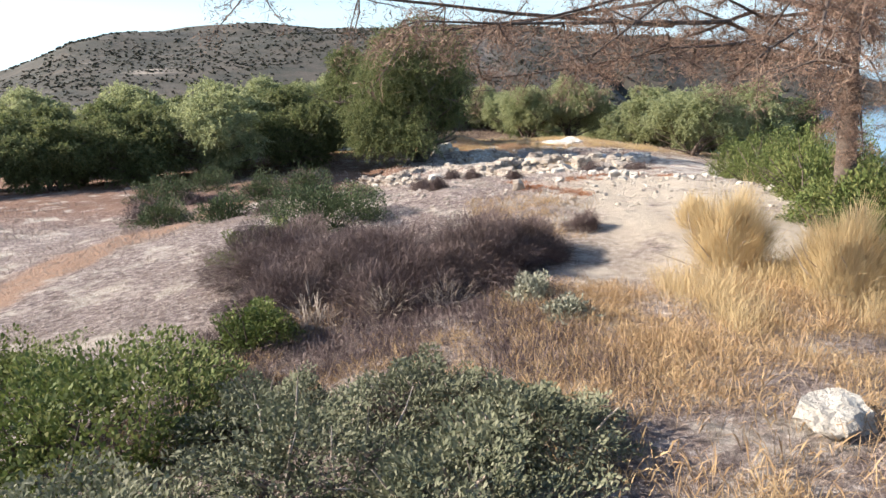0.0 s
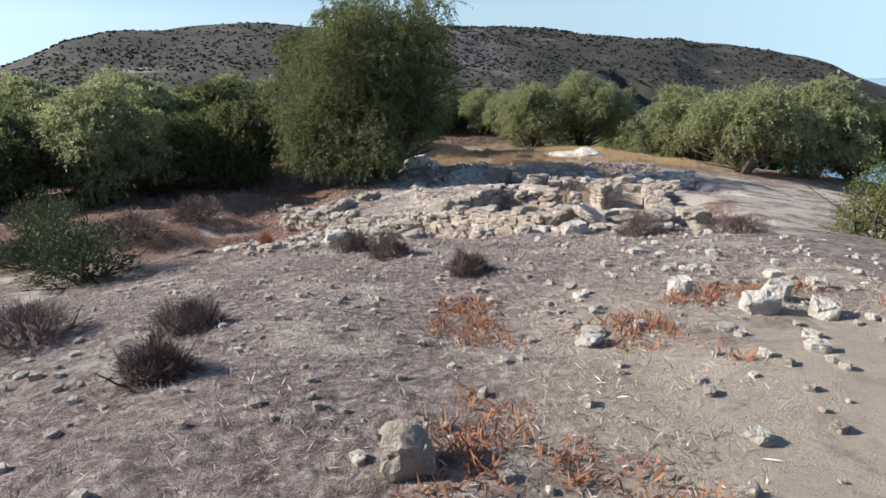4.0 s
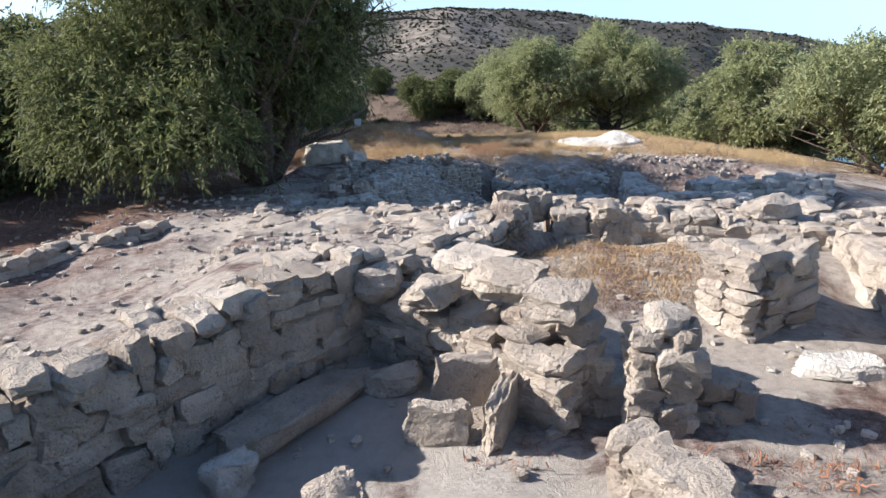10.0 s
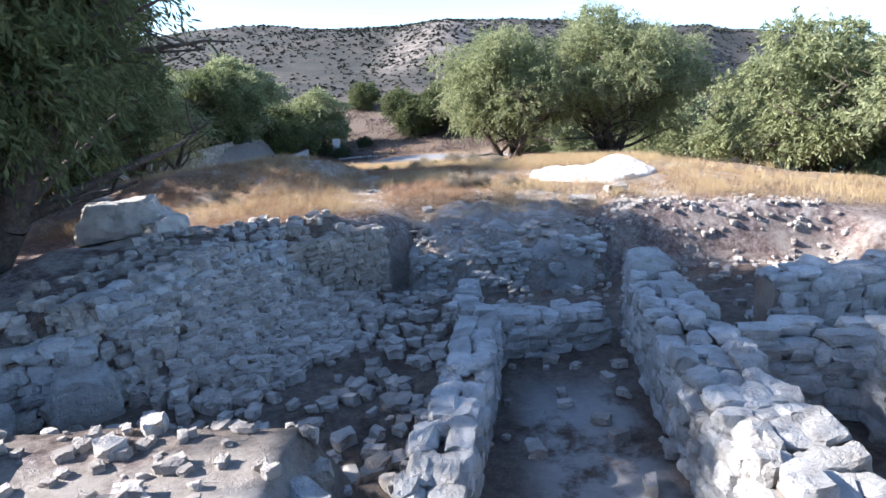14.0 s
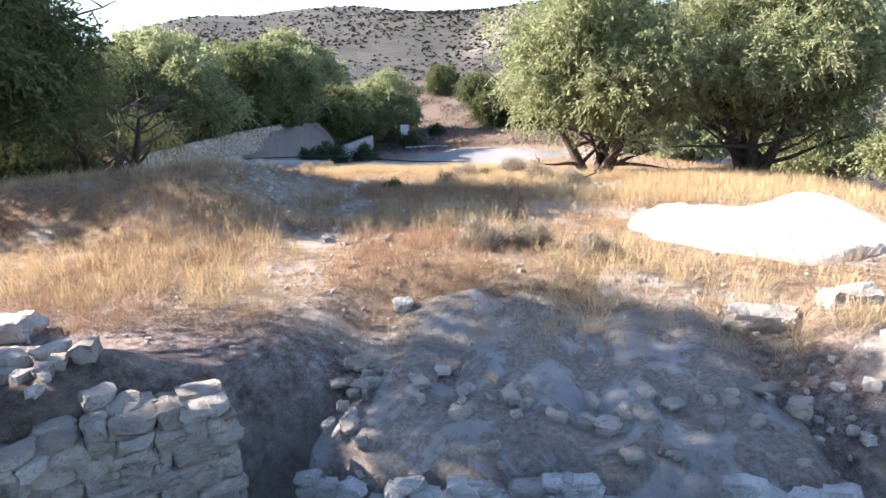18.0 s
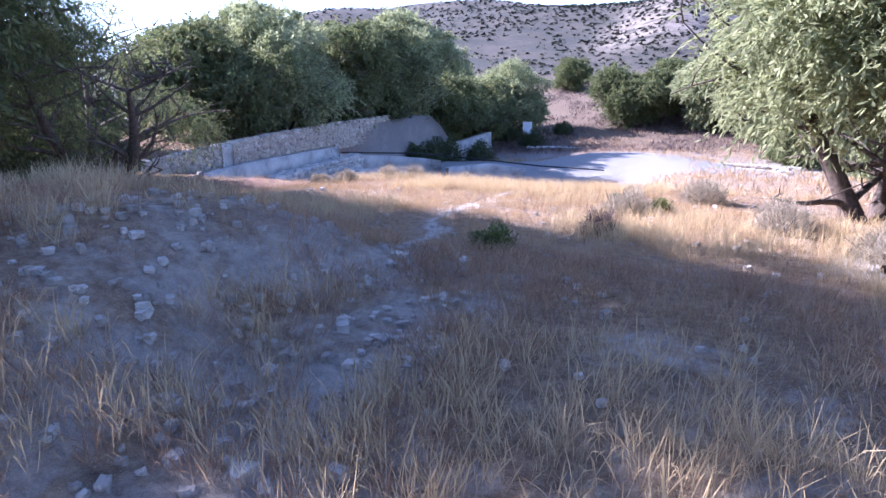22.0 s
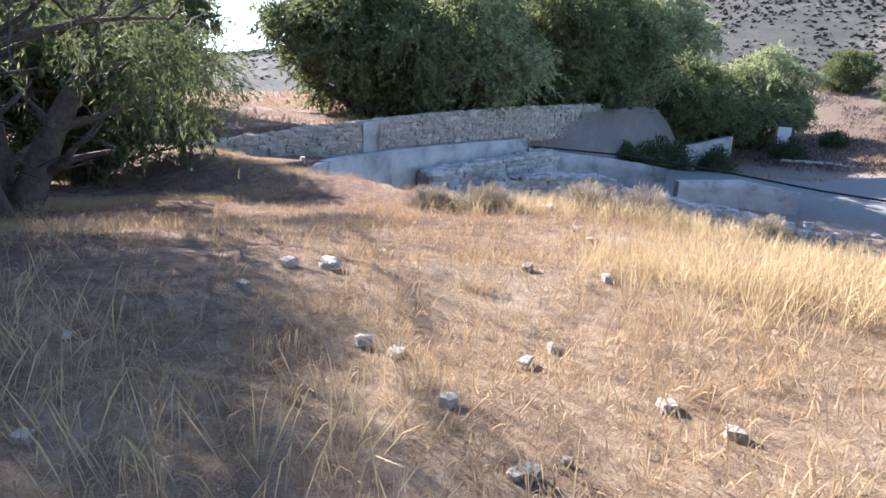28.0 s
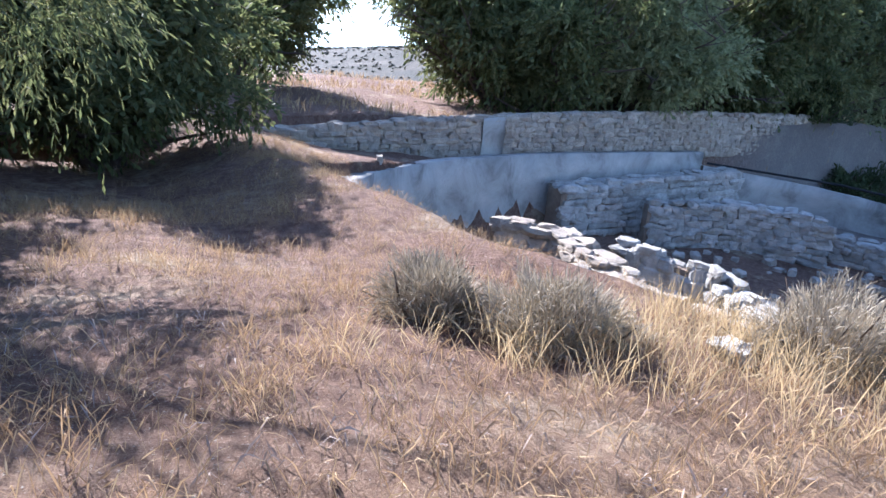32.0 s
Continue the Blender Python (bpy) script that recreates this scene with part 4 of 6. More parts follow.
# ---- the dead conifer over the start ----
def conifer():
    r, g = random.Random(31), np.random.default_rng(31)
    x0, y0 = 8.3, 12.6
    home = new("tree")
    home.location = (x0, y0, ground_z(x0, y0) - 0.2)
    base = Vector(home.location)
    V, F, feet = [], [], []
    trunk = limb(V, F, r, Vector((0, 0, -0.2)), Vector((-0.06, 0, 1)), 7.5, 0.24, 0.05, 8, 9)
    ends = ((-1.5, 5.6, 2.2), (-0.6, 6.7, 2.1), (0.3, 6.1, 1.95), (1.3, 5.8, 2.0), (2.2, 6.4, 1.85), (3.2, 6.2, 1.75), (4.0, 6.0, 1.6), (4.7, 7.0, 1.45), (0.6, 7.8, 1.8), (2.1, 8.3, 1.75), (3.3, 7.6, 1.7), (4.9, 5.6, 1.3), (-0.2, 5.0, 2.2), (2.6, 4.9, 2.0), (5.6, 6.4, 0.9), (6.9, 11.2, 1.2), (7.3, 11.6, 0.5), (7.5, 11.0, 2.0), (7.9, 12.0, 2.8), (7.0, 11.8, 3.0), (7.7, 11.4, 0.0), (7.1, 11.2, 2.4), (8.6, 11.9, 1.4), (8.4, 11.3, 0.6))
    for k, e in enumerate(ends):
        a = trunk[4 + k % 4]
        b_ = Vector(e) - base
        mid_ = (a + b_) / 2 + Vector((0, 0, 0.35))
        for p, q, ra in ((a, mid_, 0.07), (mid_, b_, 0.035)):
            way = q - p
            line = limb(V, F, r, p, way, way.length, ra, 0.06, 6, 5)
            for c_ in line[1 if p is mid_ else 4:]:
                for j_ in range(4):
                    w = Vector((r.uniform(-1, 0.4), r.uniform(-0.8, 0.8), r.uniform(-0.7, 0.25)))
                    tw = limb(V, F, r, c_, w, r.uniform(0.3, 0.75), 0.010, 0.3, 4, 3)
                    feet += tw[1:]
    part("trunk", mesh_of("trunk", V, F, M_BARK, False), home, "dark forked trunk and limbs")
    P = np.array([tuple(p) for p in feet])
    n = 40 * len(P)
    spot = np.repeat(P, 40, 0) + g.normal(size=(n, 3)) * 0.055
    V2, F2 = blades(spot, g.normal(size=(n, 3)) + np.array([0, 0, -0.3]), 0.075 * g.uniform(0.5, 1.4, n), 0.006 * g.uniform(0.6, 1.4, n), np.zeros(n), 31)
    part("crown", soft_mesh("crown", V2, F2, M_BROWNLEAF), home)
    tagged(home, "half-dead conifer with brown needles and bare twigs", "tree")


conifer()

# ---- evergreen shrubs ----
for x, y, h, w, s in ((-6.0, 26.5, 1.7, 2.6, 1), (-9.0, 29.5, 1.6, 2.8, 2), (-11.5, 24.0, 1.5, 3.0, 3), (-14, 31, 1.8, 3.2, 4), (-8.0, 21.5, 1.2, 2.4, 5)):
    bush(x, y, h, w, M_DARKLEAF, 40 + s, "dark green juniper-like shrub on the bank", 3600, (0.13, 0.035), group="bank shrubs")
bush(-3.0, 4.6, 0.95, 3.4, M_LENTISK, 51, "low spreading evergreen mastic shrub", 16000, (0.06, 0.028))
bush(-5.6, 6.4, 1.0, 3.2, M_LENTISK, 52, "low spreading evergreen mastic shrub", 12000, (0.06, 0.028))
for x, y, h, w, s in ((-2.0, 2.6, 0.75, 2.4, 1), (0.0, 2.8, 0.6, 2.0, 2), (-1.0, 3.5, 0.7, 2.0, 3), (0.5, 3.7, 0.5, 1.6, 4), (-0.2, 4.5, 0.5, 1.8, 5), (-1.6, 4.6, 0.6, 1.8, 6)):
    bush(x, y, h, w, M_HERB, 300 + s, "grey-green herb shrub with pale stems", 11000, (0.042, 0.018), upright=0.3, twig=M_DEADWOOD, group="herb shrubs")
bush(-3.1, 15.4, 1.4, 4.4, M_DARKLEAF, 55, "dark evergreen shrub beside the dead thorn scrub", 14000, (0.07, 0.03))
for x, y, h, w, s in ((0.35, 9.7, 1.1, 3.0, 1), (1.3, 10.4, 0.75, 1.8, 6), (-1.5, 10.0, 1.3, 3.6, 2), (-3.1, 11.0, 1.15, 3.2, 3), (-0.9, 8.6, 0.75, 2.4, 4), (-2.5, 8.9, 0.7, 2.2, 5)):
    bush(x, y, h, w, M_THORN, 250 + s, "leafless purplish thorn scrub on the hilltop", 42000 if s < 4 else 20000, (0.17, 0.005), upright=0.35, group="thorn scrub")
for x, y, s in ((-0.85, 7.9, 1), (-1.9, 7.6, 2), (-0.1, 8.0, 3), (-1.5, 9.0, 4)):
    bush(x, y, 0.5, 0.9, M_DEADWOOD, 260 + s, "bare bleached twigs of a dead shrub", 260, (0.25, 0.008), upright=0.4, twig=M_DEADWOOD, group="dead twigs")
bush(-2.5, 7.2, 0.75, 1.3, M_LENTISK, 265, "bright yellow-green mastic shrub in dead herbs", 6000, (0.05, 0.03))
bush(-4.0, 12.7, 1.0, 2.4, M_LENTISK, 58, "dull green evergreen shrub beside the thorn scrub", 12000, (0.06, 0.028))
bush(1.4, 6.9, 0.42, 0.95, M_SILVER, 59, "low grey-green herb cushion in dry grass", 2600, (0.06, 0.025))
bush(1.1, 7.8, 0.45, 0.9, M_SILVER, 60, "low grey-green herb cushion in dry grass", 2600, (0.06, 0.025))
for x, y, h, w, s in ((7.3, 10.0, 1.7, 2.0, 9), (8.2, 12.6, 1.8, 2.6, 1), (9.4, 15.6, 2.0, 3.0, 2), (11.2, 19.4, 2.5, 3.4, 3), (12.6, 23.4, 2.7, 3.4, 4), (13.6, 27.4, 2.7, 3.4, 5), (14.6, 31.2, 2.8, 3.2, 6), (16.4, 27.0, 3.0, 3.6, 7), (15.0, 22.0, 2.8, 3.4, 8)):
    bush(x, y, h, w, M_LENTISK, 60 + s, "dense green juniper shrub on the seaward slope", 9000, (0.1, 0.035), group="seaward shrubs")
bush(4.1, 8.7, 1.05, 1.2, M_GOLD, 71, "tall clump of golden dry grass", 9000, (0.5, 0.0045), upright=2.2, twig=M_DEADWOOD, category="grass clump")
bush(4.8, 11.7, 0.6, 0.7, M_GOLD, 73, "small clump of golden dry grass", 2000, (0.35, 0.007), upright=2.0, twig=M_DEADWOOD, category="grass clump")
bush(4.9, 7.3, 0.9, 1.3, M_GOLD, 72, "tall clump of golden dry grass", 8000, (0.45, 0.0045), upright=2.0, twig=M_DEADWOOD, category="grass clump")
for x, y, h, w, s in ((-0.85, 20.3, 0.5, 1.0, 1), (-0.3, 18.4, 0.45, 0.7, 2), (1.05, 24.6, 0.5, 1.1, 3), (0.2, 25.6, 0.45, 0.9, 4), (2.45, 22.5, 0.35, 0.8, 5), (6.3, 26.8, 0.7, 1.4, 12), (8.3, 26.6, 0.6, 1.6, 13), (-3.0, 20.6, 0.6, 1.4, 6), (-6.2, 20.4, 0.5, 1.2, 7), (5.6, 30.2, 0.5, 1.1, 8), (7.8, 31.0, 0.45, 0.9, 9), (2.75, 12.2, 0.4, 0.9, 10)):
    bush(x, y, h, w, M_THORN, 80 + s, "round cushion of brown dead spiny burnet", 4500, (0.14, 0.005), upright=0.9, group="dead cushions")
for x, y, h, w, s in ((7.4, 62.0, 0.5, 1.0, 1), (8.2, 62.3, 0.42, 0.8, 2), (9.2, 61.6, 0.4, 0.8, 3), (8.0, 71.8, 0.7, 1.4, 4), (9.0, 70.0, 0.6, 1.2, 5), (5.4, 73.6, 0.6, 1.3, 6), (-2.95, 79.5, 0.6, 1.3, 7), (-2.05, 79.8, 0.5, 1.2, 8), (-0.6, 80.4, 0.4, 0.9, 9), (-4.5, 77.75, 0.5, 0.95, 10), (-3.8, 78.1, 0.45, 1.0, 11), (6.9, 76.0, 0.6, 1.4, 12)):
    bush(x, y, h, w, M_CUSHION, 100 + s, "grey dry cushion shrub in the straw grass", 7000, (0.11, 0.006), upright=0.8, group="meadow cushions")
bush(5.75, 41.4, 0.55, 0.7, M_DEAD, 121, "dry grey weed growing at the foot of the wall", 1500, (0.2, 0.008), upright=1.2)
bush(-4.8, 35.6, 0.45, 0.5, M_RUST, 122, "tuft of rust-coloured dead grass", 800, (0.35, 0.01), upright=2.0)
for x, y, h, w, s in ((-15.5, 126.5, 2.6, 4.5, 1), (-18.0, 130.5, 2.8, 5.0, 2), (-12.5, 138.5, 2.4, 4.2, 3), (-16.5, 142.0, 2.6, 4.5, 4), (-20.0, 122.0, 2.4, 4.0, 5), (-10.0, 146.0, 2.0, 3.5, 6), (-17.4, 113.5, 2.4, 3.6, 7), (-17.3, 117.0, 2.6, 4.0, 8), (-17.0, 120.8, 2.6, 4.0, 9), (-18.6, 111.5, 2.6, 3.6, 10)):
    bush(x, y, h, w, M_DARKLEAF, 130 + s, "dark evergreen hedge bush beside the dig", 3500, (0.25, 0.08), group="hedge bushes")
for x, y, h, w, s in ((-13.0, 26.5, 1.2, 3.4, 1), (-12.6, 30.2, 1.3, 3.4, 2), (-11.6, 34.0, 1.2, 3.2, 3), (-11.0, 38.0, 1.2, 3.2, 4), (-10.2, 42.0, 1.1, 3.0, 5), (-16.0, 33.0, 1.6, 3.4, 6), (-15.0, 38.5, 1.6, 3.6, 7)):
    bush(x, y, h, w, M_DARKLEAF if s > 5 else M_THORN, 140 + s, "tangled dark bramble along the bank", 4200, (0.2, 0.02), group="bank brambles")
for x, y, s in ((4.15, 68.5, 1), (5.2, 74.6, 2), (6.0, 74.2, 3)):
    bush(x, y, 0.4, 0.75, M_LENTISK, 320 + s, "small green herb bush in the straw", 2600, (0.05, 0.02), group="green herbs")
bush(5.3, 70.4, 0.5, 0.9, M_THORN, 325, "dark rust-brown dead bush in the straw", 4000, (0.1, 0.006), upright=0.5)

# ---- hilltop house ----
WALL = "low ruined house wall of rough limestone rubble"
rubble_wall([(1.5, 34.3), (3.3, 32.9), (5.0, 31.45), (6.3, 31.3)], [-3.5, -3.3, -3.05, -3.2], [-5.15, -4.6, -4.3, -4.0], 0.8, 0.17, 0.42, label="front wall of the ruined house in flat limestone courses", seed=1, batter=0.05, ragged=0.06, ends=True)
rubble_wall([(6.6, 31.35), (8.3, 31.9), (9.0, 32.6)], [-3.2, -3.4, -3.6], -4.4, 0.9, 0.26, 0.6, label="tumbled sunlit front wall of large limestone blocks", seed=54, ragged=0.18)
rubble_wall([(1.6, 34.75), (3.95, 38.15)], [-3.4, -3.3], -4.5, 0.72, 0.19, 0.32, label="sunlit dividing wall of stacked limestone rubble", seed=2, ends=True)
rubble_wall([(4.25, 38.55), (5.1, 40.0), (6.0, 41.9)], [-3.65, -3.75, -3.7], -4.3, 0.55, 0.18, 0.32, label=WALL, seed=3)
rubble_wall([(6.6, 42.4), (7.9, 42.4), (9.8, 41.95), (12.4, 41.3)], [-3.85, -3.88, -4.0, -4.1], [-4.4, -4.4, -4.4, -4.6], 1.2, 0.19, 0.34, label=WALL, seed=4)
rubble_wall([(6.9, 43.8), (9.8, 43.7), (13.0, 43.3)], [-4.1, -4.15, -4.3], [-6.2, -6.3, -6.3], 0.6, 0.2, 0.42, label="back wall of the house falling away to the sunken rooms", seed=5, sides="both")
rubble_wall([(9.1, 32.8), (9.85, 36.2), (10.9, 40.6)], [-3.65, -3.8, -3.95], [-4.5, -4.5, -4.5], 0.75, 0.2, 0.4, label="bright sunlit house wall of limestone rubble", seed=6, ends=True)
rubble_wall([(8.1, 38.4), (8.75, 38.75)], -3.5, -4.5, 0.7, 0.16, 0.42, label="square pier of flat coursed stones", seed=7, ends=True, ragged=0.03, name="stone_pier")
rubble_wall([(4.25, 38.1), (5.3, 37.5), (6.05, 36.7)], [-3.75, -3.8, -3.72], -4.45, 0.7, 0.17, 0.34, label="tumbled cross wall of slabs and rubble", seed=8, ends=True, ragged=0.16)
rubble_wall([(6.3, 36.95), (7.5, 36.75)], -4.15, -4.5, 0.6, 0.18, 0.3, label="tumbled foot of a cross wall", seed=9, ragged=0.12)
rubble_wall([(6.62, 36.45), (6.85, 36.45)], -3.45, -4.4, 0.34, 0.15, 0.26, label="small standing pillar of stacked stones", seed=10, ends=True, name="stone_pillar")
rubble_wall([(6.3, 35.9), (6.75, 35.1)], -4.05, -4.45, 0.4, 0.2, 0.36, label="short stub of an inner wall", seed=11)
# bank and terraces on the east
rubble_wall([(-2.7, 34.75), (-1.2, 34.5), (0.1, 34.45), (1.1, 34.6)], [-4.55, -4.3, -4.05, -3.75], [-5.7, -5.6, -5.5, -5.3], 0.9, 0.2, 0.32, label="collapsed bank of earth and rubble above the trench", seed=13, ragged=0.2, batter=0.4, sides="none")
rubble_wall([(-4.5, 29.4), (-4.15, 30.4), (-2.85, 34.1)], [-4.75, -4.85, -4.75], -6.1, 0.6, 0.19, 0.42, label="trench wall of flat stones under a rubble bank", seed=14, ragged=0.12, batter=0.08, sides="right")
rubble_wall([(4.1, 28.5), (5.6, 30.55)], [-3.2, -3.2], -5.0, 0.75, 0.17, 0.3, label="thick earth-topped cross wall beside a dark chamber", seed=52, ends=True, ragged=0.06)
rubble_wall([(7.35, 28.9), (7.3, 31.0)], [-3.3, -3.5], -5.0, 0.6, 0.2, 0.4, label="tumbled side wall of a dark chamber", seed=53, ragged=0.2)
rubble_wall([(-5.0, 39.3), (-2.2, 38.2), (0.9, 37.4)], -4.35, -5.0, 0.8, 0.19, 0.36, label=WALL, seed=15, ragged=0.15)
rubble_wall([(-3.9, 41.6), (-2.1, 45.6)], [-4.7, -4.8], -5.7, 0.75, 0.17, 0.36, label=WALL, seed=16)
rubble_wall([(-6.0, 42.3), (-3.9, 41.6)], -4.8, -5.6, 0.7, 0.19, 0.36, label=WALL, seed=17, ragged=0.14)
rubble_wall([(-2.8, 47.0), (-0.4, 49.0), (1.4, 50.3), (2.3, 50.6)], [-5.1, -5.1, -5.2, -5.2], -6.2, 0.6, 0.19, 0.36, "grey", label="shaded terrace wall of limestone rubble", seed=18)
rubble_wall([(0.6, 44.4), (0.2, 47.4)], -4.75, -5.5, 0.6, 0.19, 0.36, label=WALL, seed=19)
# ---- sunken rooms under the tree ----
SHADE = "shaded room wall of grey limestone rubble"
rubble_wall([(7.25, 45.8), (7.6, 48.6), (7.95, 51.6)], [-5.35, -5.5, -5.6], -6.45, 0.62, 0.2, 0.42, "grey", label=SHADE, seed=31)
rubble_wall([(7.95, 52.0), (7.7, 53.2), (7.75, 54.4)], [-5.75, -5.8, -5.9], -6.6, 0.45, 0.18, 0.34, "grey", label=SHADE, seed=32)
rubble_wall([(7.9, 52.0), (9.8, 52.25)], -5.6, -6.4, 0.6, 0.19, 0.38, "grey", label=SHADE, seed=33)
rubble_wall([(10.75, 45.9), (10.6, 48.6), (10.85, 52.6)], [-5.2, -5.2, -5.3], -6.4, 0.95, 0.2, 0.34, "grey", label="broad shaded room wall of grey limestone rubble", seed=34)
rubble_wall([(11.2, 50.2), (13.2, 49.9), (15.2, 49.5)], -5.3, -6.4, 0.6, 0.2, 0.4, "grey", label=SHADE, seed=35)
rubble_wall([(12.9, 44.2), (12.9, 49.6)], -5.2, -6.4, 0.6, 0.2, 0.4, "grey", label=SHADE, seed=36)
rubble_wall([(12.6, 52.4), (15.4, 52.9), (17.2, 52.6)], -5.3, -6.4, 0.7, 0.2, 0.4, "grey", label=SHADE, seed=37)
rubble_wall([(5.4, 47.4), (6.4, 46.9), (7.3, 46.0)], [-5.2, -5.2, -5.2], -6.4, 0.5, 0.22, 0.5, "grey", label="edge of large blocks under the rock shelf", seed=38)
rubble_wall([(2.0, 51.1), (2.8, 53.2), (3.6, 55.1)], [-4.8, -4.9, -5.05], [-5.4, -5.5, -5.6], 0.7, 0.17, 0.3, "grey", label="curved revetment of rubble below the tree", seed=39, sides="right", batter=0.35)
rubble_wall([(3.65, 55.2), (5.55, 57.0)], [-5.1, -5.2], [-6.7, -6.9], 0.5, 0.13, 0.28, "buff", label="upright terrace wall of flat stones", seed=40, ends=True, ragged=0.04)
# plastered bulwark: a solid mass with a battered, patched face and stones showing below
bv, bf = [], []
xs_ = np.linspace(6.25, 10.95, 26)
for i, x in enumerate(xs_):
    end = 0.35 * max(0.0, (6.9 - x) / 0.65) ** 2 + 0.12 * max(0.0, (x - 10.5) / 0.45)
    n1_ = 0.16 * noise.noise(Vector((x * 1.9, 1.0, 5.0))) + 0.08 * noise.noise(Vector((x * 5.0, 3.0, 5.0)))
    for j, (yy, zz) in enumerate(((56.75, -7.3), (56.85, -6.9), (56.95, -6.5), (57.1, -6.1), (57.35, -5.76), (58.4, -5.6), (60.2, -5.4), (60.2, -7.3))):
        bv.append((x, yy + n1_ + 0.06 * noise.noise(Vector((x * 3, j * 1.3, 2.0))) + 0.25 * (x < 6.9) * (6.9 - x), zz + (0.2 * noise.noise(Vector((x * 2.3, j * 2.1, 8.0))) - end * (j > 2)) * (0 < j < 7)))
    if i:
        o = 8 * (i - 1)
        bf += [(o + k, o + 8 + k, o + 9 + k, o + k + 1) for k in range(7)]
bf += [tuple(range(7, -1, -1)), tuple(range(len(bv) - 8, len(bv)))]
bulwark = new("bulwark", mesh_of("bulwark", bv, bf, M_PATCHED, False))
tagged(bulwark, "grey patched plaster bulwark of an old wall", "wall")
for k in range(70):
    x, y = random.uniform(6.3, 11.0), random.uniform(57.1, 58.5)
    z = float(np.interp(y, [57.1, 57.35, 58.4, 60.2], [-6.05, -5.76, -5.6, -5.4]))
    part("stone", random.choice(STONES["buff"]), bulwark, m=pose(x, y, z, random.uniform(-15, 15), random.uniform(-15, 15), random.uniform(0, 180)) @ Matrix.Diagonal((random.uniform(0.05, 0.24), random.uniform(0.05, 0.18), random.uniform(0.05, 0.12), 1)))
for k in range(340):
    x, z = random.uniform(6.4, 10.9), random.uniform(-7.1, -5.75)
    if noise.noise(Vector((x * 1.1, z * 2.2, 4.0))) < 0.06:
        continue
    part("stone", random.choice(STONES["grey"]), bulwark, m=pose(x, 56.78 + (z + 7.0) * 0.2, z, 0, random.uniform(-15, 15), random.uniform(-10, 10)) @ Matrix.Diagonal((random.uniform(0.15, 0.32), 0.16, random.uniform(0.1, 0.17), 1)))
boulder(11.25, 54.6, (0.55, 0.42, 0.95), "grey", -6.3, 20, 0, "upright pointed standing stone at a wall end", "standing_stone", 2)
boulder(11.0, 53.4, (0.8, 0.6, 0.5), "grey", -5.6, 10, 5, "grey block on the wall end", seed=1)

# ---- big blocks of the house ----
LIE = "large weathered limestone block on the ruined wall"
for x, y, s, z, turn, tip, k in ((3.3, 33.1, (0.6, 0.42, 0.34), -3.3, -20, 12, 0), (2.45, 33.75, (0.5, 0.42, 0.36), -3.4, 40, -10, 1), (1.65, 34.3, (0.75, 0.5, 0.42), -3.5, -40, 10, 2), (5.55, 31.3, (0.8, 0.42, 0.28), -2.98, -10, 8, 3), (1.95, 34.75, (0.5, 0.4, 0.4), -3.35, 55, 8, 4), (6.2, 31.3, (0.4, 0.36, 0.3), -3.1, 10, 6, 1), (4.2, 32.15, (0.4, 0.36, 0.26), -3.15, -35, 5, 2),
                                 (5.3, 38.0, (0.85, 0.45, 0.22), -3.5, -35, 12, 5), (4.85, 37.45, (0.6, 0.45, 0.25), -3.6, 60, -8, 0), (5.6, 37.35, (0.62, 0.42, 0.25), -3.45, -30, 14, 1), (5.95, 36.7, (0.5, 0.4, 0.25), -3.4, -40, 10, 4),
                                 (4.3, 37.75, (0.45, 0.35, 0.3), -3.55, 5, 0, 2), (6.35, 42.35, (0.5, 0.42, 0.5), -3.72, 30, 10, 3), (5.95, 42.25, (0.6, 0.45, 0.7), -3.75, 10, -10, 4), (6.95, 42.3, (0.55, 0.45, 0.45), -3.9, 80, 5, 5),
                                 (7.5, 41.95, (0.5, 0.42, 0.34), -3.85, 12, 5, 1), (8.3, 42.05, (0.45, 0.4, 0.32), -3.9, 50, 5, 0), (10.2, 42.0, (0.9, 0.5, 0.35), -3.85, 20, 4, 2)):
    boulder(x, y, s, "buff", z, turn, tip, LIE, seed=k, top=z + 0.12)
# fallen roof slabs over the dark chamber in the trench
for x, y, z, sz, rx, ry, rz in ((6.1, 30.75, -3.0, (0.95, 0.6, 0.22), 8, 30, -10), (6.8, 30.25, -3.75, (1.5, 0.36, 0.14), 10, 55, 20), (5.25, 30.75, -3.3, (0.7, 0.22, 0.75), 15, -25, 20), (5.7, 30.55, -3.3, (0.42, 0.4, 0.36), 10, 20, 40)):
    ob = new("leaning_slab", BOULDERS["buff"][3])
    ob.matrix_world = pose(x, y, z, rx, ry, rz) @ Matrix.Diagonal((*sz, 1))
    tagged(ob, "long thick stone slab fallen over a dark chamber", "stone slab", group="roof slabs")
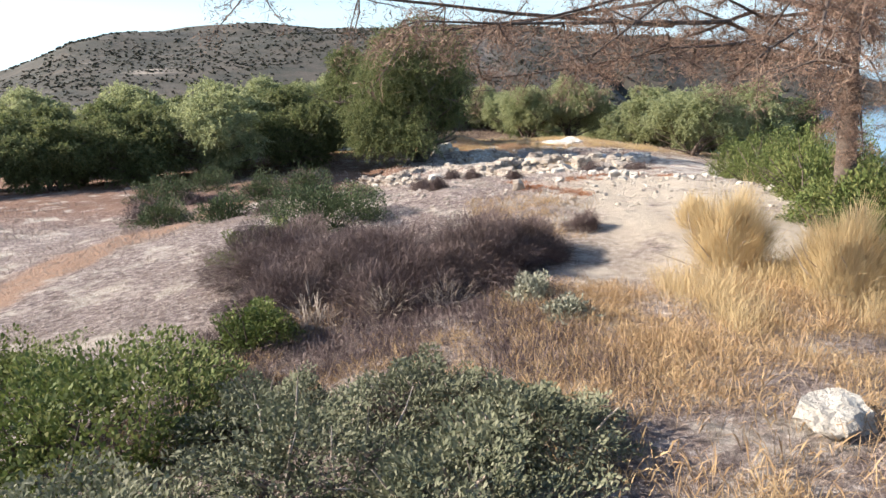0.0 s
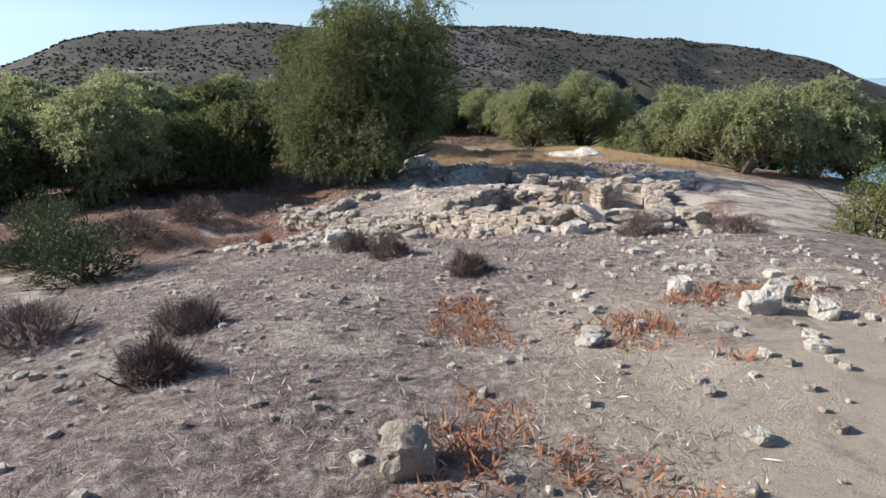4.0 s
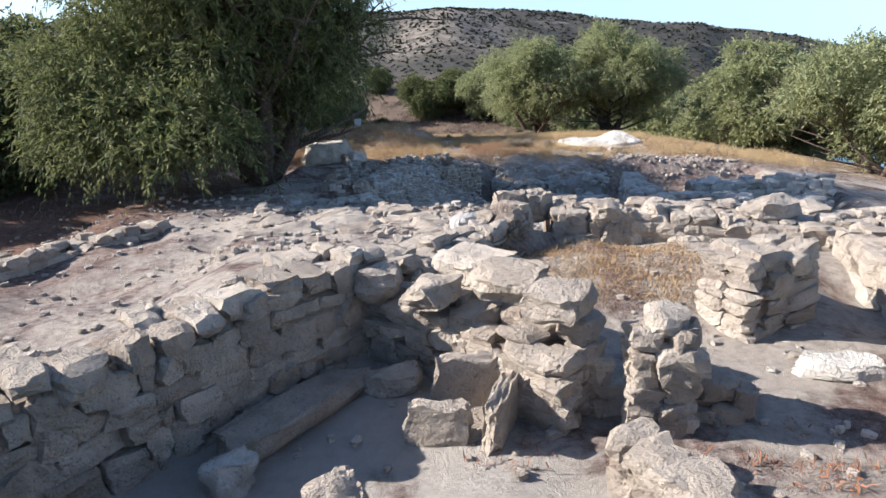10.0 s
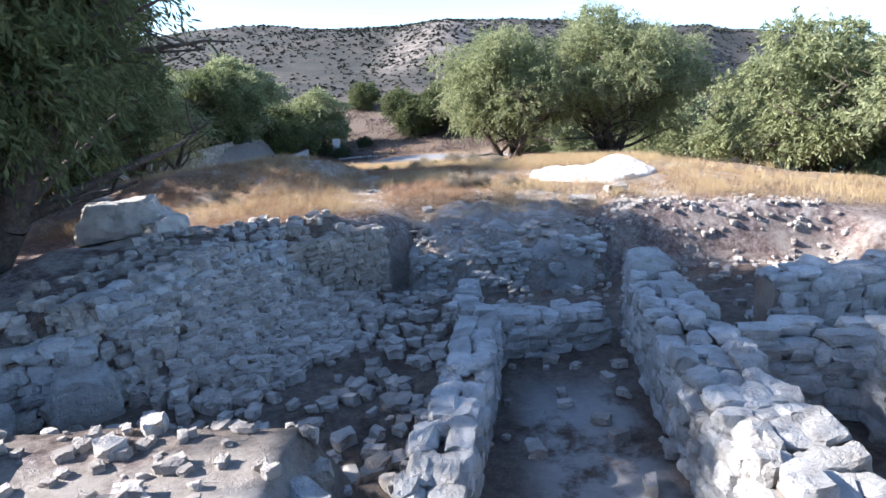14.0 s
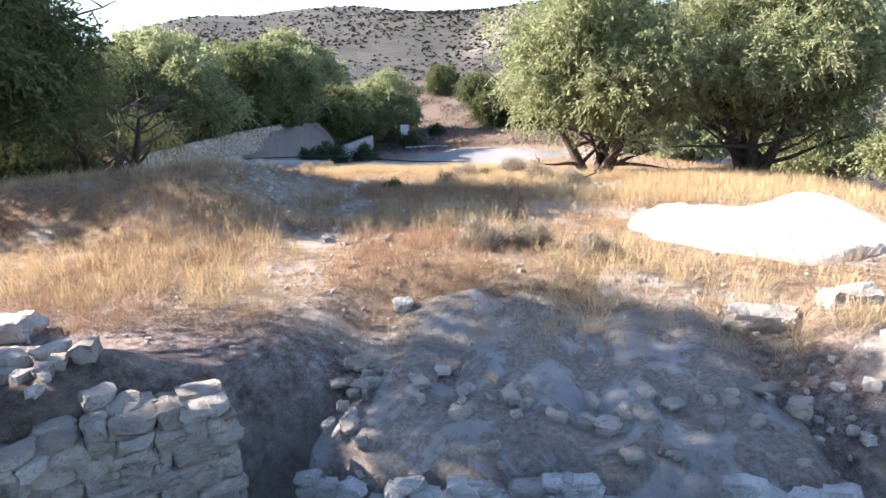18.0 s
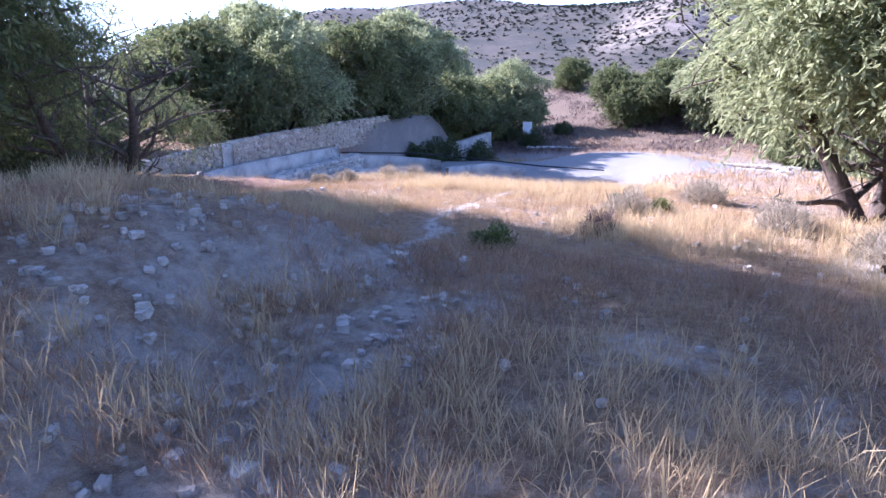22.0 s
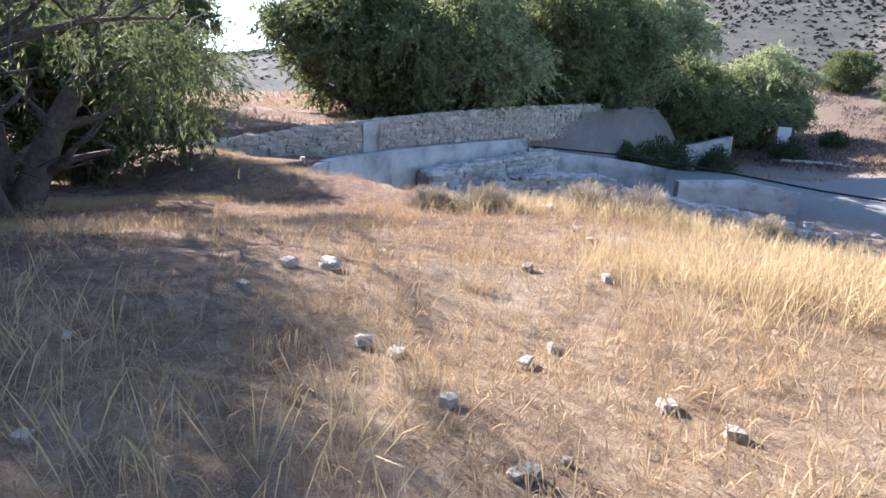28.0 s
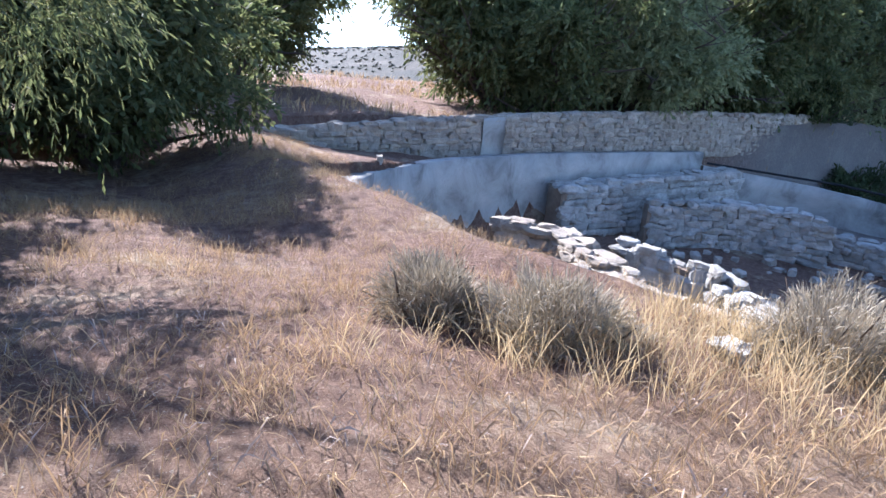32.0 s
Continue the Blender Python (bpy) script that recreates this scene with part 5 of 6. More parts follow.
for x, y, sz, tone, turn, k in ((1.85, 28.7, (0.55, 0.42, 0.28), "buff", 20, 0), (2.65, 28.5, (0.42, 0.36, 0.2), "white", 60, 1), (1.3, 27.7, (0.4, 0.34, 0.22), "buff", 10, 2), (3.3, 28.3, (0.45, 0.36, 0.22), "buff", 35, 3), (0.4, 27.7, (0.42, 0.34, 0.24), "buff", 80, 4), (-0.6, 27.8, (0.5, 0.4, 0.3), "white", 15, 5), (-1.4, 28.2, (0.4, 0.34, 0.26), "buff", 35, 3), (7.9, 30.9, (1.2, 0.6, 0.42), "buff", 20, 1), (7.6, 30.1, (0.9, 0.45, 0.32), "white", -15, 2), (8.6, 30.6, (0.6, 0.45, 0.35), "white", 60, 4), (6.9, 29.6, (0.6, 0.5, 0.4), "buff", 35, 0), (8.2, 29.9, (0.5, 0.4, 0.34), "buff", 80, 5), (8.4, 29.4, (0.8, 0.6, 0.45), "buff", 5, 3), (6.9, 28.3, (0.6, 0.45, 0.4), "buff", 50, 4), (2.2, 32.2, (0.4, 0.35, 0.3), "buff", 50, 5), (1.2, 31.6, (0.35, 0.3, 0.25), "buff", 20, 0), (3.4, 31.8, (0.45, 0.35, 0.3), "buff", 75, 1)):
    boulder(x, y, sz, tone, None, turn, 8, "weathered boulder on the rim of the trench", seed=k, group="rim boulders")
# trough of upright slabs, benches and slabs on the floors
trough = new("stone_trough")
trough.location = (5.2, 36.4, -4.44)
tagged(trough, "open trough of upright limestone slabs on the floor", "trough")
for dx, dy, s, rz in ((-0.25, -0.12, (0.5, 0.16, 0.3), -8), (0.28, 0.05, (0.16, 0.75, 0.36), -18), (0.0, 0.42, (0.6, 0.18, 0.42), 5), (-0.08, 0.12, (0.55, 0.6, 0.06), 0)):
    part("slab", BOULDERS["buff"][4], trough, m=pose(dx, dy, s[2] * 0.54, 0, 0, rz) @ Matrix.Diagonal((s[0], s[1], s[2] * 1.3, 1)))
boulder(5.5, 34.7, (0.62, 0.44, 0.3), "white", -4.42, 15, 0, "squared stone block on the room floor", seed=5)
boulder(4.3, 35.35, (0.38, 0.32, 0.32), "buff", -4.42, 40, 0, "rounded hollow stone mortar on the floor", "stone_mortar", 1)
boulder(3.45, 35.75, (0.32, 0.26, 0.26), "white", -4.42, 40, 0, "pale stone on the shaded floor", seed=1)
boulder(4.5, 37.1, (0.5, 0.28, 0.26), "buff", -4.42, 10, 0, "stone block against the wall", seed=2)
boulder(8.75, 37.35, (0.7, 0.35, 0.2), "white", -4.42, -10, 0, "pale flat slab on the room floor", seed=3)
boulder(3.7, 36.6, (0.45, 1.4, 0.22), "buff", -4.42, -32, 0, "long stone bench slab at the wall foot", "bench_slab", 4)
boulder(5.55, 40.05, (0.34, 1.9, 0.3), "buff", -4.4, -28, 0, "long smooth threshold slab", "threshold_slab", 5)
boulder(8.1, 39.9, (1.5, 1.3, 0.12), "buff", -4.42, 20, 0, "flat paving slab sunk in the floor", "paving_slab", 0)
ob = new("round_stone", BRIGHT_ROUND)
ob.matrix_world = pose(8.0, 39.2, -4.33) @ Matrix.Diagonal((0.35, 0.3, 0.2, 1))
tagged(ob, "smooth grey-green round stone on the floor", "stone")
for x, y, sx, sy, sz in ((5.2, 43.25, 0.62, 0.5, 0.4), (5.55, 43.5, 0.55, 0.5, 0.38)):
    ob = new("round_stone", BRIGHT_ROUND)
    ob.matrix_world = pose(x, y, ground_z(x, y) + 0.12, 0, 0, 30) @ Matrix.Diagonal((sx, sy, sz, 1))
    tagged(ob, "large smooth rounded boulder on the rock shelf", "stone", group="round boulders")
# boulders on slopes and terraces
for x, y, s, tone, turn, k, lab in (
        (2.6, 3.75, (0.42, 0.36, 0.22), "white", 30, 0, "pale rock in the dry grass"), (1.95, 16.8, (0.28, 0.24, 0.3), "buff", 10, 1, "upright stone in the dry grass"), (5.4, 19.7, (0.3, 0.25, 0.24), "white", 0, 2, "pale field stone lying in dry grass"),
        (4.9, 20.6, (0.25, 0.22, 0.24), "white", 0, 3, "pale field stone lying in dry grass"), (5.9, 20.3, (0.28, 0.24, 0.24), "white", 40, 4, "pale field stone lying in dry grass"), (6.0, 19.6, (0.3, 0.22, 0.2), "white", 70, 5, "pale field stone lying in dry grass"), (2.5, 50.2, (0.75, 0.6, 0.75), "grey", 30, 1, "large grey boulder below the terrace"),
        (1.5, 49.6, (0.6, 0.5, 0.45), "grey", 30, 2, "large grey boulder below the terrace"), (-0.3, 56.6, (1.7, 0.9, 0.95), "white", 20, 3, "large white rock under the tree"), (0.7, 56.4, (0.9, 0.7, 0.5), "white", 60, 5, "white rock under the tree"),
        (11.0, 59.8, (0.75, 0.3, 0.3), "buff", -5, 1, "dark weathered block at the terrace edge"), (11.9, 59.75, (0.6, 0.3, 0.3), "buff", 5, 2, "dark weathered block at the terrace edge"), (2.3, 58.2, (0.5, 0.4, 0.3), "white", 10, 3, "pale field stone lying in dry grass"),
        (6.6, 60.0, (0.24, 0.2, 0.16), "white", 0, 1, "pale field stone lying in dry grass"), (-1.8, 73.65, (0.13, 0.1, 0.09), "white", 0, 1, "pale field stone lying in dry grass"), (-3.2, 78.9, (0.2, 0.16, 0.14), "white", 0, 2, "pale field stone lying in dry grass"), (5.0, 27.6, (0.55, 0.4, 0.3), "white", 20, 3, "pale tilted block on the rubble slope"),
        (3.9, 27.9, (0.4, 0.3, 0.25), "buff", 70, 4, "weathered block on the rubble edge"), (2.9, 27.8, (0.45, 0.35, 0.3), "buff", 30, 5, "weathered block on the rubble edge"), (6.6, 27.0, (0.6, 0.45, 0.28), "white", 15, 0, "pale tilted block on the rubble slope"), (7.4, 28.9, (0.9, 0.7, 0.6), "buff", 45, 1, "weathered block on the rubble edge"),
        (9.0, 30.8, (0.7, 0.6, 0.5), "white", 80, 2, "weathered block on the rubble edge")):
    boulder(x, y, s, tone, None, turn, 5, lab, seed=k, group="field stones")
g = np.random.default_rng(77)
for k in range(120):
    # tumbled stones along the rubble edge in front of the house
    x = g.uniform(-3.5, 9.5)
    y = (27.9 if x < 1.8 else 28.6 if x < 4.2 else 28.0) + 0.25 * max(0.0, -x) + g.normal() * 0.55
    if ground_z(x, y) < float(slope(x, y)) - 1.2:
        continue
    s = g.uniform(0.14, 0.36)
    boulder(x, y, (s, s * 0.8, s * 0.55), ("buff", "buff", "white", "buff", "buff")[k % 5], None, g.uniform(0, 180), g.uniform(-20, 20), "tumbled limestone lump at the trench edge", "stone", k, 0.4, "tumbled stones")
for k in range(60):
    x, y = g.uniform(0.5, 9.5), g.uniform(17.0, 27.0)
    if x < 3.0 + (y - 17) * 0.1:
        continue
    s = g.uniform(0.08, 0.22)
    boulder(x, y, (s, s * 0.8, s * 0.6), "white", None, g.uniform(0, 180), 0, "pale field stone in the dry litter", "stone", k, 0.4, "field stones")

# flat weathered rocks of the shelf south of the house
for x, y, sx, sy, sz, turn, k in ((1.6, 43.4, 1.3, 0.8, 0.4, 20, 0), (2.6, 44.6, 1.5, 0.9, 0.45, 60, 1), (4.0, 45.2, 1.3, 0.8, 0.35, 10, 2), (5.4, 45.4, 0.9, 0.6, 0.3, 35, 3), (6.2, 45.6, 0.6, 0.5, 0.35, 70, 4), (3.2, 43.1, 0.9, 0.6, 0.3, 45, 5),
                                  (4.4, 43.9, 1.1, 0.7, 0.3, 80, 0), (6.1, 44.4, 1.0, 0.7, 0.35, 15, 1), (1.9, 46.4, 1.3, 0.8, 0.45, 30, 2), (3.4, 46.9, 1.0, 0.7, 0.4, 5, 3), (0.9, 45.2, 0.9, 0.6, 0.35, 75, 4), (4.7, 42.6, 0.7, 0.5, 0.3, 30, 5), (5.6, 42.9, 0.5, 0.4, 0.3, 50, 2)):
    boulder(x, y, (sx, sy, sz), "buff", None, turn, 4, "flat weathered slab of the natural rock shelf", seed=k, sink=1.35, group="shelf rocks")

# white rock outcrop on the terrace
def outcrop(x, y):
    u_ = (x - 11.9) * 0.82 - (y - 63.3) * 0.57
    v2 = (x - 11.9) * 0.57 + (y - 63.3) * 0.82
    rim = 0.5 * value_noise(x, y, 1.1, 92) + 0.25 * value_noise(x, y, 0.45, 93)
    k = 1 - (np.abs(u_) / 2.2) ** 2 - (np.abs(v2) / 1.6) ** 2 + 0.4 * rim
    mound = np.exp(-(((x - 13.0) / 0.9) ** 2 + ((y - 63.7) / 0.9) ** 2))
    return slope(x, y) - 0.3 + 0.44 * smooth(-0.08, 0.2, k) + 0.45 * mound * smooth(0, 0.4, k) + 0.07 * value_noise(x, y, 0.5, 91) + 0.035 * value_noise(x, y, 0.2, 95)
rock_ = new("rock_outcrop", grid_mesh("rock_outcrop", np.linspace(9.0, 15.0, 110), np.linspace(60.4, 66.6, 110), outcrop))
rock_.data.materials.append(M_WHITE)
tagged(rock_, "bright white outcrop of bare rock on the terrace", "rock")

# ---- the southern excavation ----
def ribbon(name, points, tops, foots, mat, label, category, thick=0.35, step=0.5, parent=None, wave=0.06):
    """A wall with thickness along a line, its face gently uneven."""
    pts, lens, total = polyline(points)
    marks = np.concatenate([[0], np.cumsum(lens)])
    vs, fs = [], []
    n_ = max(2, int(total / step))
    for i in range(n_ + 1):
        d = total * min(0.9995, max(0.0005, i / n_))
        p, way = along(pts, lens, d)
        side = Vector((way.y, -way.x))
        t, f = float(np.interp(d, marks, tops)), float(np.interp(d, marks, foots))
        lv = [(0, f - 0.3), (0, f + (t - f) * 0.35), (0, f + (t - f) * 0.7), (0, t), (-thick, t), (-thick, f - 0.3)]
        for j, (o_, z) in enumerate(lv):
            q = p + side * (o_ + wave * noise.noise(Vector((p.x, p.y, j * 0.7))) * (j < 4))
            vs.append((q.x, q.y, z + 0.05 * noise.noise(Vector((p.x * 1.3, p.y * 1.3, 9.0 + (j in (3, 4)))))))
        if i:
            o = 6 * (i - 1)
            fs += [(o + k, o + 6 + k, o + 7 + k, o + k + 1) for k in range(5)]
    fs += [(5, 4, 3, 2, 1, 0), tuple(range(len(vs) - 6, len(vs)))]
    ob = new(name, mesh_of(name, vs, fs, mat, False))
    return tagged(ob, label, category)


ribbon("plaster_wall", [(-10.4, 80.3), (-12.2, 80.9), (-13.5, 82.1), (-15.6, 85.0), (-16.8, 89.9), (-17.15, 99.6)], [-7.5, -7.45, -7.6, -7.8, -7.9, -8.1], [-9.0, -9.6, -10.4, -10.6, -10.7, -10.8], M_PLASTER, "smooth grey plastered cutting of the excavation", "wall", 0.4)
ribbon("plaster_wall", [(-17.2, 99.8), (-14.6, 103.6), (-11.4, 105.0)], [-8.7, -9.2, -9.6], [-10.9, -10.9, -11.0], M_PLASTER, "smooth grey plastered cutting of the excavation", "wall", 0.5)
ribbon("plaster_wall", [(-9.4, 101.5), (-7.2, 103.8), (-4.6, 104.6)], [-9.6, -9.5, -9.9], [-11.0, -11.0, -11.0], M_PLASTER, "leaning plastered slab of the excavation edge", "wall", 0.5)
for k, (a, b_) in enumerate((((-16.9, 121.5), (-16.6, 134.5)), ((-16.6, 134.5), (-21.0, 139.0)))):
    ribbon("plaster_wall", [a, b_], [-10.2, -10.0], [-12.4, -12.6], M_PLASTER, "sunlit plastered block at the far end of the dig", "wall", 0.6)
# retaining wall above it: its own stones in courses
rubble_wall([(-18.8, 74.0), (-18.0, 80.0), (-17.75, 86.0)], [-7.4, -7.25, -6.85], [-8.1, -8.2, -8.3], 0.5, 0.17, 0.42, "buff", "right", "long retaining wall of squared stones", 0.03, 61, "retaining_wall")
rubble_wall([(-17.75, 86.0), (-17.8, 92.0), (-18.2, 100.0)], [-6.85, -6.6, -6.5], [-8.3, -8.3, -8.4], 0.5, 0.17, 0.46, "buff", "right", "long retaining wall of squared stones", 0.03, 62, "retaining_wall")
rubble_wall([(-18.2, 100.0), (-18.8, 112.0)], [-6.5, -6.6], [-8.4, -8.8], 0.5, 0.2, 0.55, "buff", "right", "long retaining wall of squared stones", 0.03, 69, "retaining_wall")
ribbon("mortar_patch", [(-17.45, 87.9), (-17.43, 88.8)], [-6.8, -6.8], [-7.8, -7.8], M_PLASTER, "pale mortar patch on the retaining wall", "mortar patch", 0.1, 0.2)
# old walls in the dig
DIG = "ancient wall of pale squared limestone in the dig"
rubble_wall([(-11.9, 84.2), (-10.6, 85.0), (-8.5, 84.5), (-6.8, 83.8)], [-8.35, -8.4, -8.5, -8.7], -10.2, 0.6, 0.2, 0.45, "buff", "both", DIG, 0.06, 63)
rubble_wall([(-16.2, 90.2), (-15.9, 95.5), (-15.7, 99.4)], [-8.8, -8.65, -8.5], -10.6, 0.9, 0.22, 0.7, "grey", "right", DIG, 0.05, 64)
rubble_wall([(-14.6, 93.0), (-12.6, 96.0), (-10.6, 97.0)], [-9.2, -9.0, -9.2], -10.7, 0.7, 0.2, 0.45, "grey", "right", DIG, 0.1, 65)
rubble_wall([(-12.4, 87.0), (-9.0, 88.6), (-6.0, 89.2)], [-9.8, -9.7, -9.8], -10.7, 0.6, 0.2, 0.45, "grey", "right", DIG, 0.1, 66)
rubble_wall([(-7.4, 86.2), (-4.0, 87.0), (-0.5, 86.5)], [-9.6, -9.7, -9.6], -10.7, 0.6, 0.2, 0.45, "grey", "right", DIG, 0.1, 67)
rubble_wall([(-13.0, 97.5), (-9.5, 98.5), (-5.0, 97.5)], -9.8, -10.8, 0.7, 0.22, 0.5, "grey", "right", DIG, 0.08, 68)
for k, (x0, y0, x1, y1, t) in enumerate(((7.5, 104, 12, 103, -10.0), (9, 109, 14, 108, -10.6), (10, 115, 16, 114.5, -11.0), (8.5, 121, 15, 120, -11.4), (11.5, 101, 12.5, 110, -10.2), (-12.5, 136, -4, 138, -12.2), (-3, 137, 6, 138, -12.4), (-14, 143, -2, 144, -12.6))):
    rubble_wall([(x0, y0), (x1, y1)], t + 0.35, t - 0.9, 0.9, 0.28, 0.8, "grey", "left", "far ancient wall of pale blocks in the dig", 0.08, 70 + k)
rubble_wall([(-8.6, 82.2), (-7.0, 83.0), (-5.2, 83.6)], [-8.0, -8.2, -8.5], -10.0, 0.55, 0.26, 0.5, "buff", "right", DIG, 0.12, 90)
rubble_wall([(-10.6, 86.8), (-8.4, 87.4), (-6.6, 86.6)], [-8.8, -8.9, -9.1], -10.4, 0.55, 0.3, 0.5, "grey", "right", DIG, 0.14, 91)
rubble_wall([(-5.4, 84.4), (-5.8, 87.2)], [-8.8, -9.0], -10.4, 0.5, 0.3, 0.5, "grey", "left", DIG, 0.14, 92)
# fallen pole by the tamarisk
pole = new("fallen_pole")
pv, pf = [], []
limb(pv, pf, random.Random(4), Vector((0, 0, 0)), Vector((0.5, 0.86, 0.05)), 1.9, 0.07, 0.03, 6, 8)
pole.location = (8.75, 69.2, ground_z(8.75, 69.2) + 0.06)
part("shaft", mesh_of("shaft", pv, pf, M_BARK, False), pole)
tagged(pole, "dark weathered pole lying on bare dust", "pole")
# near-black tube drawn in place of the long shadow line along the plaster wall
cu = bpy.data.curves.new("shadow_line", "CURVE")
cu.dimensions, cu.bevel_depth = "3D", 0.05
sp = cu.splines.new("POLY")
line = [(-17.3, 100.2, -8.6), (-14.0, 105.0, -9.1), (-9.5, 106.5, -9.5), (-4.0, 106.0, -9.8), (1.0, 104.5, -9.7)]
sp.points.add(len(line) - 1)
for p_, q in zip(sp.points, line):
    p_.co = (*q, 1)
shadow_line = new("shadow_line", cu)
cu.materials.append(M_DARK)
tagged(shadow_line, "dark tube standing for the shadow line along the edge of the dig", "pipe")
# notice board by the hedge, fence post on the hillside
sign = new("notice_board")
sign.location = (-13.5, 140.0, ground_z(-13.5, 140.0))
tagged(sign, "white notice board on two posts", "sign")
def slab_mesh(name, sx, sy, sz, mat):
    bm = bmesh.new()
    bmesh.ops.create_cube(bm, size=1.0)
    for q in bm.verts:
        q.co = Vector((q.co.x * sx, q.co.y * sy, q.co.z * sz))
    bmesh.ops.bevel(bm, geom=bm.edges[:], offset=min(sx, sy, sz) * 0.2, segments=1, affect="EDGES")
    me = bpy.data.meshes.new(name)
    bm.to_mesh(me)
    bm.free()
    me.materials.append(mat)
    return me
part("board", slab_mesh("board", 1.2, 0.06, 1.7, M_SIGN), sign, m=pose(0, 0, 1.9))
for dx in (-0.5, 0.5):
    part("post", slab_mesh("post", 0.08, 0.08, 2.4, M_DEADWOOD), sign, m=pose(dx, 0.08, 1.1))

# ---- dry grass, herbs, small stones ----
def clear(x, y):
    """Where grass may stand: not in the digs and rooms."""
    a = box(x, y, -7.5, 7.4, 27.9, 34.4, 0.1) + box(x, y, 0.8, 12.6, 32.5, 43.9, 0.1) + box(x, y, 0.2, 17.6, 43.6, 57.3, 0.1)
    b_ = box(x, y, -18.0, 4.0, 81.2, 120, 0.1) + box(x, y, 10.3, 13.6, 61.8, 65.2, 0.2)
    trail = np.interp(y, [62, 72], [4.5, 2.3])
    c_ = (np.abs(x - trail + 0.25 * value_noise(x, y, 1.2, 95)) < 0.16) & (y > 66) & (y < 77)
    # worn spots and bare sand
    spot_ = (np.hypot(x - 9.5, (y - 69.4) * 0.7) < 1.1) | (np.hypot((x - 4.3) * 0.8, y - 62.5) < 0.55) | (np.hypot((x - 4.2) * 1.4, (y - 65.0) * 0.6) < 0.5 + 0.3 * value_noise(x, y, 0.6, 98))
    spot_ |= (x > 2.3 + 0.28 * (y - 10) + 0.5 * value_noise(x, y, 0.9, 96)) & (y > 9) & (y < 19.5)
    spot_ |= (np.hypot(x - 2.6, (y - 65) * 0.8) < 2.0) & (value_noise(x, y, 0.7, 97) > 0.42)
    return ((a + b_) < 0.3) & ~c_ & ~spot_


def patchy(cell, seed, lo, hi):
    return lambda x, y, g: clear(x, y) & (g.uniform(0, 1, len(x)) < smooth(lo, hi, value_noise(x, y, cell, seed)))


grass("dead_herbs", "grey dead herbs and litter on the hilltop", M_DEAD, strew(22000, -13, 8, 3, 30, 201, patchy(1.3, 202, -0.8, 0.6)), 0.13, 203, 9, 0.006, 0.9, 0.09, 0.5)
grass("dead_herbs", "dense brown dead herbs before the thorn scrub", M_THORN, strew(4200, -3.4, 1.6, 4.2, 8.6, 250, patchy(0.9, 251, -0.9, 0.3)), 0.24, 252, 12, 0.005, 0.7, 0.09, 0.4)
grass("dead_herbs", "dead herbs with straw before the thorn scrub", M_GRASS, strew(2600, -3.4, 2.6, 4.2, 8.8, 253, patchy(0.8, 254, -0.4, 0.4)), 0.2, 255, 10, 0.005, 0.7, 0.09, 0.4)
grass("dry_grass", "tan dead herbs and straw at the start", M_GRASS, strew(2600, 0.6, 5.0, 2.6, 8.2, 280, patchy(0.9, 281, -0.8, 0.2)), 0.26, 282, 14, 0.0045, 0.6, 0.09, 0.4)
grass("golden_grass", "tall golden dry grass on the hilltop", M_GOLD, strew(700, 2.8, 5.6, 5.4, 9.4, 290, patchy(1.0, 291, -0.4, 0.3)), 0.5, 292, 20, 0.004, 0.36, 0.07, 0.35)
grass("dry_grass", "short straw grass on the hilltop", M_GRASS, strew(3600, 0.5, 9, 1.5, 16, 204, patchy(1.6, 205, -0.5, 0.4)), 0.24, 206, 9, 0.009, 0.5, 0.08, 0.4)
grass("rust_plants", "rust-red dead plants among the litter", M_RUST, strew(1500, 2.0, 7.5, 15.5, 21, 207, patchy(0.8, 208, 0.25, 0.5)), 0.16, 209, 12, 0.012, 0.8, 0.05, 0.3)
grass("dry_grass", "golden dry grass on the terrace", M_GRASS, strew(26000, -16, 17, 58.5, 81.5, 210, patchy(2.6, 211, -0.85, 0.15)), 0.21, 212, 18, 0.0038, 0.5, 0.07, 0.35)
grass("golden_grass", "tall golden dry grass on the terrace", M_GOLD, strew(9000, -5, 15, 59, 80, 213, patchy(3.2, 214, -0.05, 0.5)), 0.42, 215, 22, 0.0042, 0.34, 0.06, 0.3)
grass("rust_plants", "reddish dry grass on the terrace", M_RUSTSTRAW, strew(5200, -4, 8, 58.2, 68, 216, patchy(2.2, 217, -0.5, 0.3)), 0.27, 218, 22, 0.0045, 0.45, 0.07, 0.3)
grass("golden_grass", "tall golden dry grass beside the outcrop", M_GOLD, strew(3200, 8, 21, 59, 73, 270, patchy(2.4, 271, -0.5, 0.3)), 0.42, 272, 20, 0.005, 0.34, 0.07, 0.3)
grass("golden_grass", "golden dry grass at the rim of the dig", M_GOLD, strew(1500, -4, 6, 75.5, 80.2, 273, patchy(1.6, 274, -0.3, 0.3)), 0.4, 275, 22, 0.0042, 0.36, 0.07, 0.3)
grass("dead_herbs", "grey dead herbs on the terrace", M_DEAD, strew(7000, -12, 15, 58.5, 80, 219, patchy(1.8, 220, -0.3, 0.6)), 0.16, 221, 10, 0.006, 0.8, 0.09, 0.5)
grass("dry_grass", "dry grass in the roofless room", M_GRASS, strew(1300, 5.6, 8.6, 38.8, 41.5, 222), 0.13, 223, 7, 0.008, 0.7, 0.07, 0.4)
grass("rust_plants", "rust-brown dead weeds on the room floor", M_RUST, strew(260, 4.4, 9.0, 33.5, 37.5, 224, lambda x, y, g: value_noise(x, y, 0.8, 225) > 0.35), 0.14, 226, 12, 0.010, 0.8, 0.06, 0.3)
